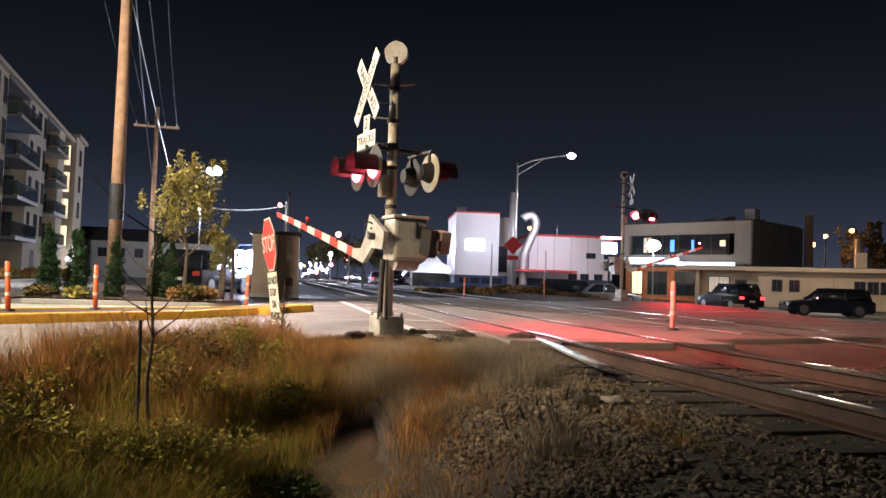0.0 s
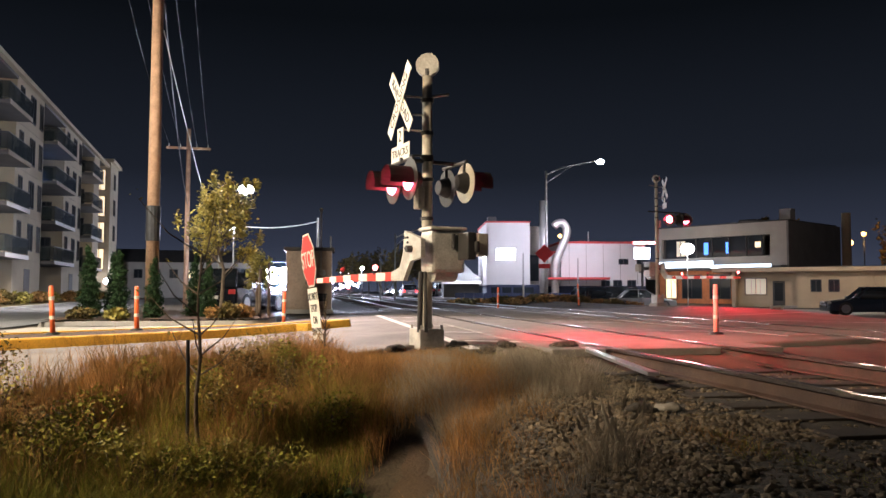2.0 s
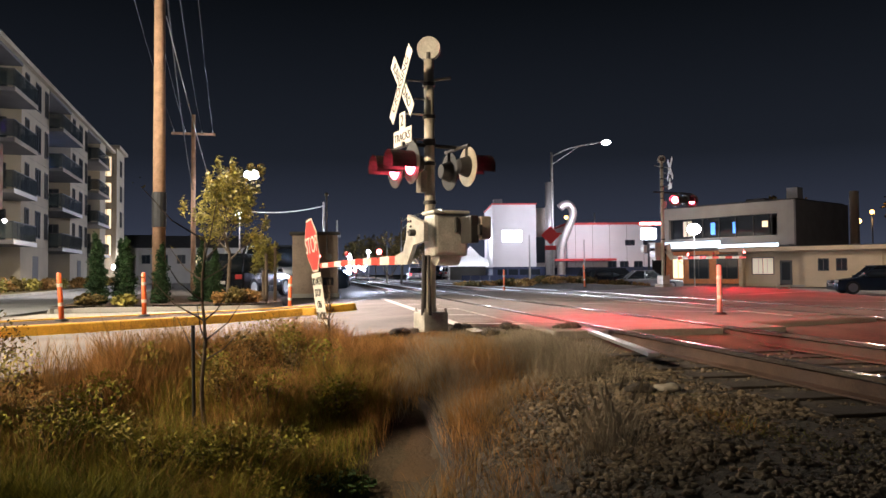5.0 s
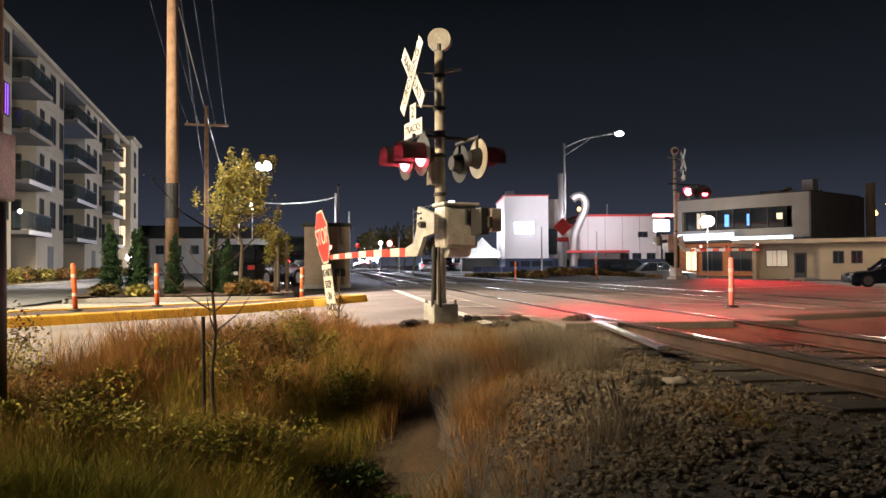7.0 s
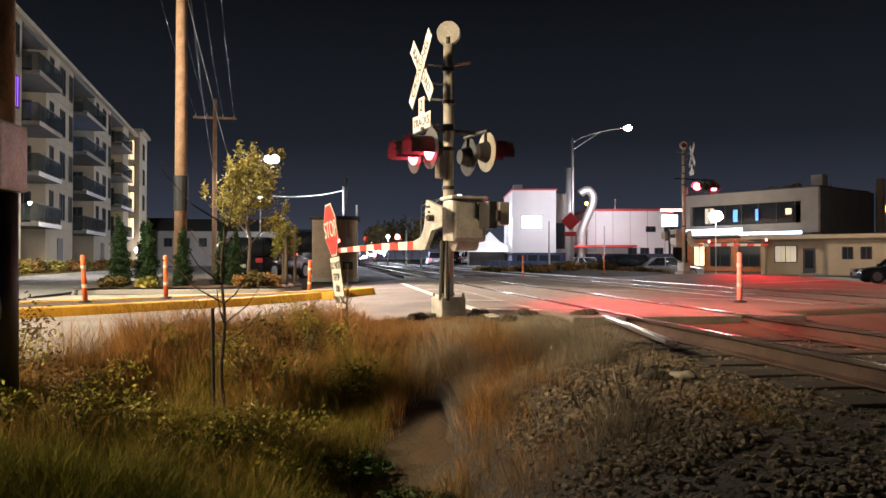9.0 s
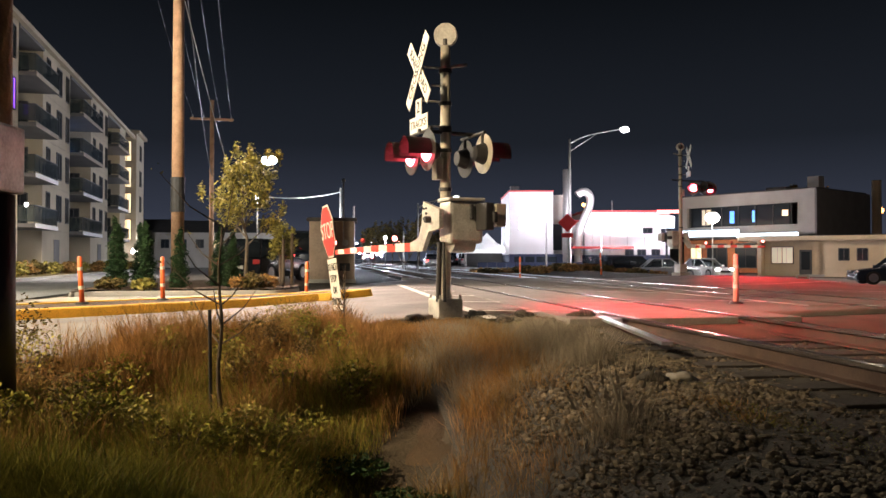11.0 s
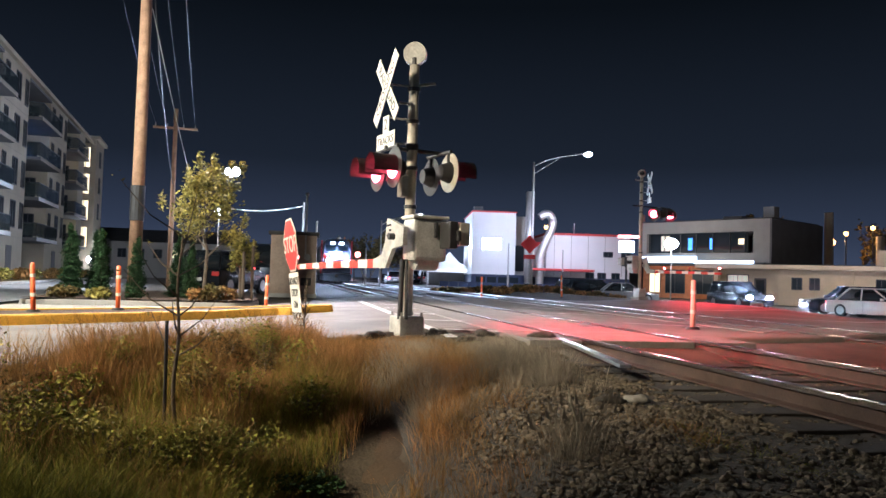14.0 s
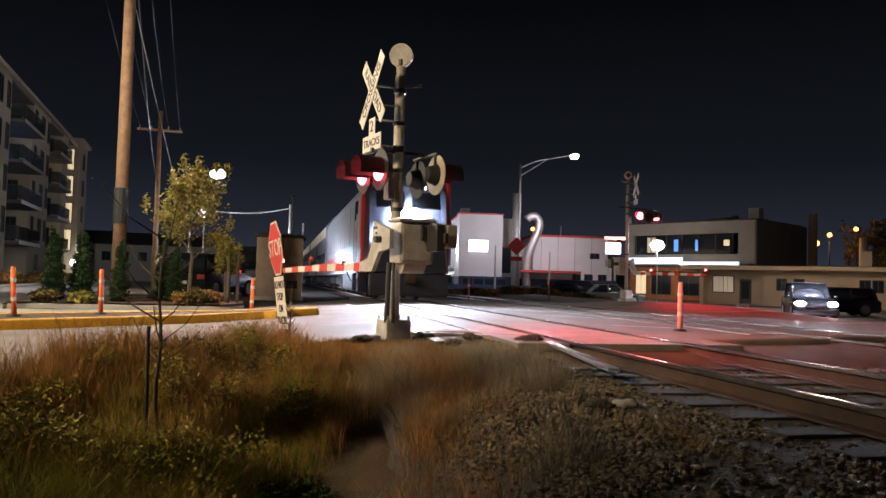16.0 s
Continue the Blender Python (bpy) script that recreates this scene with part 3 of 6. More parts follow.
def crossing_mast(label, at, rz, mast_h, lamp_z, cross_z, arm_len, with_detail, reach=0.36):
    s = thing("crossing_signal", label, "crossing signal", at, rz, "crossing signals")
    bm = box(B(), (0, 0, 0.17), (0.36, 0.36, 0.34), bevel=0.02)
    base = part("base", bm, "alum", s, "cast metal base box")
    part("foundation", box(B(), (0, 0, -0.2), (0.5, 0.5, 0.38), bevel=0.03), "concrete", s)
    for bx, by in ((-0.15, -0.15), (0.15, -0.15), (-0.15, 0.15), (0.15, 0.15)):
        part("bolt", rod(B(), (bx, by, 0.33), (bx, by, 0.39), 0.018, seg=6), "galv", base)
    part("mast", rod(B(), (0, 0, 0.3), (0, 0, mast_h), 0.075, 0.068, 20), "mastpaint", s, "tall round painted steel mast", True)
    for z in (lamp_z + 0.32, lamp_z + 0.05, cross_z, cross_z - 0.45, cross_z - 0.78, 1.82):
        part("clamp", rod(B(), (0, 0, z - 0.025), (0, 0, z + 0.025), 0.088, seg=18), "dark_steel", s)
    # bell
    bell = part("bell", rod(B(), (0.025, 0.04, mast_h + 0.16), (-0.02, -0.034, mast_h + 0.16), 0.165, 0.158, 28), "alum", s, "round metal warning bell")
    part("bell_bracket", rod(B(), (0, 0, mast_h - 0.02), (0, 0, mast_h + 0.1), 0.05, seg=12), "dark_steel", bell)
    part("bell_back", ball(B(), (0.05, 0.08, mast_h + 0.16), 0.1, 2), "dark_steel", bell, "", True)
    # crossbuck, count plates and their brackets
    crossbuck(s, (-0.34, 0.06, cross_z - 0.03), with_detail, -1, -2.5 if with_detail else -27)
    for z, ln in ((cross_z + 0.04, 0.36), (cross_z - 0.42, 0.34), (cross_z - 0.76, 0.34), (cross_z - 0.2, 0.2)):
        part("bracket", rod(B(), (-ln, 0.04, z), (0.02, 0, z), 0.014, seg=8), "galv", s)
    part("bracket", rod(B(), (0.0, 0, cross_z + 0.05), (0.28, -0.1, cross_z + 0.1), 0.02, seg=8), "galv", s)
    p2 = part("count_plate", box(B(), (-0.37, 0.06, cross_z - 0.52), (0.012, 0.2, 0.24), bevel=0.004), "sign_white", s, "white plate reading 2")
    p3 = part("tracks_plate", box(B(), (-0.37, 0.06, cross_z - 0.74), (0.012, 0.62, 0.22), bevel=0.004), "sign_white", s, "white plate reading tracks")
    if not with_detail:
        for pl in (p2, p3):
            c = Vector((-0.34, 0.06, cross_z))
            pl.matrix_basis = Matrix.Translation(c) @ Matrix.Rotation(radians(-27), 4, "Z") @ Matrix.Translation(-c)
    if with_detail:
        fm = Matrix.Rotation(radians(-90), 4, "Z") @ Matrix.Rotation(radians(90), 4, "X")
        text("2", 0.22, "sign_black", p2, Matrix.Translation((-0.379, 0.06, cross_z - 0.52)) @ fm)
        text("TRACKS", 0.15, "sign_black", p3, Matrix.Translation((-0.379, 0.06, cross_z - 0.74)) @ fm)
    # crossarm with the four flashers
    part("crossarm", rod(B(), (-reach - 0.35 * (reach > 1) - 0.05, -0.02, lamp_z + 0.3), (0.46, 0.02, lamp_z + 0.3), 0.028, seg=10), "dark_steel", s)
    part("junction_box", box(B(), (-0.12, 0, lamp_z - 0.2), (0.1, 0.16, 0.3), bevel=0.015), "galv", s)
    for face in (-1, 1):
        rx = (reach if reach < 1 else 0.95) if face < 0 else (0.42 if reach < 1 else -0.8)
        part("lamp_bar", rod(B(), (face * rx, -0.36, lamp_z + 0.28), (face * rx, 0.36, lamp_z + 0.28), 0.024, seg=10), "dark_steel", s)
        for k, y in enumerate((-0.28, 0.28)):
            far_pair = reach > 1 and face > 0
            rx = rx if not far_pair else (-0.62, -1.5)[k]
            y = y if not far_pair else 0.1
            part("hanger", rod(B(), (face * rx, y, lamp_z + 0.28), (face * rx, y, lamp_z), 0.02, seg=8), "dark_steel", s)
            unit = flasher(s, face * (rx + 0.02), y, lamp_z, face)
            if far_pair:
                c = Vector((rx, y, lamp_z))
                unit.matrix_basis = Matrix.Translation(c) @ Matrix.Rotation(radians(36), 4, "Z") @ Matrix.Translation(-c)
    # gate machine
    gm = part("gate_machine", box(B(), (0.14, -0.2, 1.36), (0.5, 0.36, 0.56), bevel=0.05), "alum", s, "dented grey metal gate machine case")
    part("machine_lid", box(B(), (0.14, -0.2, 1.665), (0.54, 0.4, 0.05), bevel=0.02), "alum", gm)
    part("latch", box(B(), (0.2, -0.4, 1.5), (0.04, 0.06, 0.2), bevel=0.01), "dark_steel", gm)
    part("belly", rod(B(), (-0.02, -0.2, 1.1), (0.3, -0.2, 1.1), 0.14, seg=18), "alum", gm)
    part("shaft", rod(B(), (-0.35, -0.1, 1.4), (0.6, -0.1, 1.4), 0.045, seg=14), "dark_steel", gm)
    part("conduit", rod(B(), (-0.16, -0.12, 0.3), (-0.15, -0.14, 1.1), 0.035, seg=10), "dark_steel", s)
    part("conduit", rod(B(), (-0.1, -0.2, 0.3), (-0.11, -0.18, 1.1), 0.022, seg=8), "dark_steel", s)
    # swinging arm with its lights; pivot on the shaft
    arm = new("gate_arm")
    arm.parent = s
    arm["label"] = "red and white striped gate arm with its counterweight"
    arm.matrix_basis = pose(-0.24, -0.1, 1.4)
    bm = prism(B(), [(-0.3, 0.12), (0.25, 0.26), (0.3, -0.05), (0.42, -0.24), (0.72, -0.3), (0.72, -0.42), (0.28, -0.42), (0.05, -0.16), (-0.3, -0.12)], -0.03, 0.03, "x")
    part("arm_bracket", bm, "alum", arm, "pale bolted arm bracket plate")
    for by, bz in ((0.12, 0.16), (0.2, 0.16), (0.12, 0.02), (0.2, 0.02), (0.12, 0.09)):
        part("bolt", rod(B(), (-0.05, by, bz), (-0.03, by, bz), 0.016, seg=6), "dark_steel", arm)
    part("counterweight_arm", box(B(), (0.62, -0.3, 0.02), (0.05, 0.7, 0.14), bevel=0.01), "dark_steel", arm)
    part("counterweight", box(B(), (0.72, -0.5, 0.05), (0.16, 0.22, 0.3), bevel=0.02), "mastpaint", arm, "stacked cast counterweight")
    part("counterweight", box(B(), (0.56, -0.45, 0.03), (0.12, 0.3, 0.36), bevel=0.02), "dark_steel", arm)
    n = max(6, int((arm_len - 0.6) / 0.35))
    n += 1 - n % 2
    step = (arm_len - 0.6) / n
    for i in range(n):
        y0 = 0.6 + i * step
        h = 0.062 - 0.022 * i / n
        sag = -0.36 - 0.06 * (i / n) ** 2
        part("stripe", box(B(), (0, y0 + step / 2, sag), (0.035, step, 2 * h), bevel=0.004), "stripe_red" if i % 2 == 0 else "sign_white", arm, "red reflective stripe" if i % 2 == 0 else "white reflective stripe")
    for fy, lit in ((arm_len - 0.1, True), (arm_len * 0.62, False), (arm_len * 0.3, True)):
        lb = part("arm_light", rod(B(), (0, fy, -0.33), (0, fy, -0.26), 0.03, seg=10), "black", arm, "small red arm light")
        part("light_lens", ball(B(), (0, fy, -0.22), 0.042, 2), "red_small" if lit else "sign_red", lb, "", True)
    pts = [(0, 0.7 + 0.06 * k, -0.42 - 0.16 * math.sin(math.pi * k / 10)) for k in range(11)]
    part("cable", tube(B(), pts, 0.008), "black", arm)
    return s, arm


near_signal, near_arm = crossing_mast("weathered grey railway crossing signal with lowered striped gate arm", (0.06, 10.4, 0.05), ROAD_RZ, 3.78, 2.3, 3.44, 4.75, True)
far_signal, far_arm = crossing_mast("tall railway crossing signal across the tracks with glowing red lights", (9.77, 31.0, 0.42), ROAD_RZ + 180, 4.95, 3.45, 4.75, 4.2, False, 1.25)


# ---- signs and marker posts ----
def stop_sign():
    s = thing("stop_sign", "leaning red stop sign above a white do not stop plate", "traffic sign", (-1.3, 8.9, -0.05), 0)
    tilt = Matrix.Rotation(radians(-7.5), 4, "Y")
    s.matrix_basis = pose(-1.15, 8.9, -0.05) @ tilt @ Matrix.Rotation(radians(21), 4, "Z")
    part("post", box(B(), (0.03, 0, 0.62), (0.03, 0.06, 1.5), bevel=0.006), "dark_steel", s)
    oc = [(0.305 / math.cos(radians(22.5)) * math.cos(radians(22.5 + 45 * k)), 0.305 / math.cos(radians(22.5)) * math.sin(radians(22.5 + 45 * k))) for k in range(8)]
    pl = part("plate", prism(B(), [(a, 1.3 + b) for a, b in oc], -0.004, 0.004, "x"), "sign_white", s, "octagonal plate with white rim")
    part("red_face", prism(B(), [(a * 0.93, 1.3 + b * 0.93) for a, b in oc], -0.008, -0.0042, "x"), "sign_red", pl, "faded red face")
    fm = Matrix.Rotation(radians(-90), 4, "Z") @ Matrix.Rotation(radians(90), 4, "X")
    text("STOP", 0.27, "sign_white", pl, Matrix.Translation((-0.011, 0, 1.3)) @ fm)
    p2 = part("lower_plate", box(B(), (0, 0, 0.68), (0.008, 0.46, 0.6), bevel=0.003), "sign_white", s, "white rectangular plate with black words")
    for k, w in enumerate(("DO NOT", "STOP", "ON", "TRACKS")):
        text(w, 0.125, "sign_black", p2, Matrix.Translation((-0.007, 0, 0.88 - 0.135 * k)) @ fm)
    return s


stop_sign()


def marker_post(x, y, z, lean, h=0.76, paint="orange", label="orange flexible plastic marker post with white bands"):
    s = thing("marker_post", label, "marker post", (x, y, z), 0, "marker posts")
    s.matrix_basis = pose(x, y, z, 0, lean, random.uniform(0, 90))
    part("post", rod(B(), (0, 0, 0.02), (0, 0, h), 0.042, 0.038, 16), paint, s, "", True)
    part("base_plate", rod(B(), (0, 0, 0), (0, 0, 0.04), 0.12, 0.09, 16), "black", s)
    part("cap", ball(B(), (0, 0, h), 0.039, 2, (1, 1, 0.4)), paint, s, "", True)
    for z0 in (h * 0.32, h * 0.72):
        part("band", rod(B(), (0, 0, z0), (0, 0, z0 + 0.06), 0.0445, seg=16), "sign_white", s, "white reflective band")
    return s


for p in ((-6.1, 13.0, -4), (-5.2, 14.3, -1), (-3.1, 17.6, 1.5)):
    marker_post(p[0], p[1], road_z(p[0], p[1]) + (0.13 if p[1] < 17 else 0.0), p[2], 0.8)
# the post by the rails carries the flasher's red in its colour
for p in ((4.8, 12.4, 0.5), (3.4, 32.6, 0), (7.6, 36.0, -3)):
    marker_post(p[0], p[1], road_z(p[0], p[1]) if p[1] < 30 else ground_z(p[0], p[1]), p[2], 0.8 if p[1] < 20 else 1.05, "tinted" if p[1] < 20 else "orange", "pale plastic marker post coloured salmon for the red flasher light" if p[1] < 20 else "orange flexible plastic marker post with white bands")

# ---- poles, wires, street lamps ----


def utility_pole(x, y, h, r, arms, label):
    s = thing("utility_pole", label, "utility pole", (x, y, road_z(x, y)), 0, "utility poles")
    part("pole", rod(B(), (0, 0, -0.1), (0, 0, h), r, r * 0.72, 18), "wood", s, "", True)
    for z in arms:
        c = part("crossarm", box(B(), (0, 0, z), (2.2, 0.1, 0.12), 12, 0.01), "wood", s)
        for k in (-0.95, -0.4, 0.4, 0.95):
            part("insulator", rod(B(), (k, k * 0.21, z + 0.06), (k, k * 0.21, z + 0.22), 0.035, 0.02, 10), "galv", c)
    return s


utility_pole(-7.58, 22.0, 11.5, 0.19, (9.7,), "tall brown wooden utility pole in the planting bed")
part("pole_guard", rod(B(), (0, 0, 0), (0, 0, 1.0), 0.2, seg=14), "dark_steel").matrix_basis = pose(-7.58, 22.0, 2.3)
utility_pole(-12.0, 40.0, 9.3, 0.14, (8.3,), "distant wooden utility pole with one crossarm")
tagged(bpy.data.objects["pole_guard"], "dark metal band round the wooden pole", "pole band")


def wire(a, b, sag, r=0.012, material="black", label="thin overhead wire between poles"):
    pts = [tuple(Vector(a).lerp(Vector(b), k / 14) - Vector((0, 0, sag * 4 * (k / 14) * (1 - k / 14)))) for k in range(15)]
    solo("overhead_wire", tube(B(), pts, r, 5), material, label, "wire", group="overhead wires")


for k in (-0.95, -0.4, 0.4, 0.95):
    wire((-7.58 + k, 22 + k * 0.2, 9.92), (-12.0 + k, 40 + k * 0.2, 8.52), 0.3, 0.009)
for k in (-0.95, -0.4, 0.4, 0.95):
    wire((-7.58 + k, 22 + k * 0.2, 9.92), (-3.5 + k, 4, 10.5), 0.4, 0.009)
wire((-7.4, 22, 8.4), (-9.5, 36, 3.6), 0.25, 0.014, "galv", "bright twisted service cable dropping from the pole")
wire((-7.4, 22, 9.2), (-12, 40, 5.4), 0.6, 0.022)


def lamp_post(x, y, z, h, arm, label, lens, lens_r=0.28, post_r=0.07):
    """A lamp post with its head at local arm offset."""
    s = thing("street_lamp", label, "street lamp", (x, y, z), 0, "street lamps")
    part("post", rod(B(), (0, 0, 0), (0, 0, h), post_r, post_r * 0.6, 14), "galv", s, "", True)
    if arm:
        ax, az = arm
        part("arm", tube(B(), curve_through([(0, 0, h - 0.4), (ax * 0.35, 0, h - 0.4 + (az + 0.4) * 0.55), (ax, 0, h + az)]), 0.055, 8), "galv", s)
        part("arm_brace", tube(B(), [(0, 0, h - 1.1), (ax * 0.5, 0, h - 0.4 + (az + 0.4) * 0.62)], 0.03, 8), "galv", s)
        hd = part("head", ball(B(), (ax + 0.15, 0, h + az + 0.05), 0.3, 2, (1.5, 0.8, 0.4)), "galv", s, "", True)
        part("lamp_glass", ball(B(), (ax + 0.2, 0, h + az - 0.07), lens_r, 2, (1.1, 1, 0.7)), lens, hd, "glowing lamp glass", True)
    else:
        part("lamp_glass", ball(B(), (0, 0, h + lens_r * 0.8), lens_r, 2, (1, 1, 0.8)), lens, s, "glowing round lamp globe", True)
        part("cap", rod(B(), (0, 0, h + lens_r * 1.5), (0, 0, h + lens_r * 1.7), lens_r * 0.7, lens_r * 0.3, 14), "dark_steel", s)
    return s


lamp_post(11.2, 66, -0.35, 11.8, (4.6, 0.9), "tall galvanised street lamp with curved truss arm", "lampglass", 0.36, 0.15)
lamp_post(-11.6, 45, 0.0, 6.6, (1.3, 0.3), "street lamp glowing white behind the young tree", "lampgreen", 0.42, 0.07)
lamp_post(-9.6, 40, 0.0, 3.9, None, "small lamp on a dark post behind the planting bed", "lampgreen", 0.26, 0.05)
lamp_post(19.3, 54, -0.35, 3.9, None, "glowing globe lamp on a black post by the shops", "lampglass", 0.5, 0.05)
lamp_post(-2.0, 68, 0.0, 6.0, (3.2, 0.6), "distant street lamp beyond the tracks", "lampglass", 0.28, 0.09)
lamp_post(-15.0, 0.4, -0.6, 9.3, (0.6, 0.4), "street lamp standing beside the road", "lampglass", 0.2, 0.1)
wire((-9.5, 40, 4.3), (-5.5, 42, 4.7), 0.22, 0.03, "sign_white", "pale sagging cable between two posts")
for x, y, h in ((-5.5, 42, 4.9), (-5.9, 52, 4.6), (-2.9, 60, 3.2), (8.9, 64, 4.0), (17.6, 78, 7.5), (14.8, 70, 4.4)):
    solo("slender_post", rod(B(), (0, 0, 0), (0, 0, h), 0.09, 0.06, 10), "galv", "slender grey metal post", "post", (x, y, ground_z(x, y)), 0, "slender posts")


def diamond_sign():
    s = thing("warning_sign", "red diamond sign on a street post above a small red plate", "traffic sign", (10.0, 60, ground_z(10, 60)), 0)
    part("post", rod(B(), (0, 0, 0), (0, 0, 4.3), 0.05, seg=10), "galv", s)
    part("diamond", box(B(), (0, -0.07, 3.85), (1.05, 0.02, 1.05), m=Matrix.Rotation(radians(45), 4, "Y"), bevel=0.01), "sign_red", s, "red diamond plate")
    part("lower_plate", box(B(), (0, -0.07, 2.85), (0.9, 0.02, 0.35), bevel=0.01), "sign_red", s, "small red plate")


diamond_sign()


# ---- signal hut ----
def bungalow():
    s = thing("signal_hut", "weathered tan steel railway signal hut with flat roof", "equipment hut", (-4.35, 30.8, 0.1), 6)
    body = part("body", box(B(), (0, 0, 1.2), (1.75, 1.9, 2.3), bevel=0.02), "bungalow", s)
    part("roof", box(B(), (0, 0, 2.42), (1.95, 2.1, 0.14), bevel=0.03), "roof", s, "dark overhanging roof slab")
    part("plinth", box(B(), (0, 0, 0.0), (1.85, 2.0, 0.16), bevel=0.02), "concrete", s)
    part("door", box(B(), (-0.42, -0.965, 1.15), (0.8, 0.03, 2.0), bevel=0.01), "bungalow", body)
    part("door_handle", box(B(), (-0.1, -0.995, 1.15), (0.04, 0.04, 0.16), bevel=0.008), "dark_steel", body)
    part("seam", box(B(), (0.12, -0.96, 1.2), (0.03, 0.03, 2.25)), "dark_steel", body)
    part("vent", box(B(), (0.5, -0.96, 0.55), (0.4, 0.03, 0.3), bevel=0.01), "dark_steel", body)
    lb = part("meter", rod(B(), (0.52, -0.96, 1.5), (0.52, -1.06, 1.5), 0.13, seg=18), "galv", body, "round electric meter")
    part("service_mast", rod(B(), (0.45, -1.0, 1.5), (0.45, -1.0, 3.9), 0.035, seg=10), "galv", s, "tall conduit mast")
    part("weatherhead", ball(B(), (0.45, -1.0, 3.95), 0.08, 2), "galv", s)


bungalow()
for x, y, h in ((-4.25, 20.6, 1.35), (-4.05, 20.8, 1.5), (-4.45, 21.2, 0.9)):
    solo("wooden_post", rod(B(), (0, 0, 0), (0, 0, h), 0.045, 0.04, 10), "bark", "short weathered wooden post in the planting bed", "post", (x, y, road_z(x, y) + 0.1), 0, "wooden posts")

# ---- buildings ----


def window(parent, at, w, h, rz, lit=None, name="window"):
    """A framed window set on a wall; local x along the wall, local -y outwards."""
    f = part(name, B(), "trimdark", parent)
    bm = B()
    for c, s in (((0, 0, h / 2), (w, 0.09, 0.07)), ((0, 0, -h / 2), (w, 0.09, 0.07)), ((-w / 2, 0, 0), (0.07, 0.09, h)), ((w / 2, 0, 0), (0.07, 0.09, h)), ((0, 0, 0), (0.05, 0.07, h))):
        box(bm, c, s)
    bm.to_mesh(f.data)
    bm.free()
    f.matrix_basis = pose(*at, 0, 0, rz)
    part("pane", box(B(), (0, 0.01, 0), (w - 0.06, 0.03, h - 0.06)), lit or "glass", f)
    return f


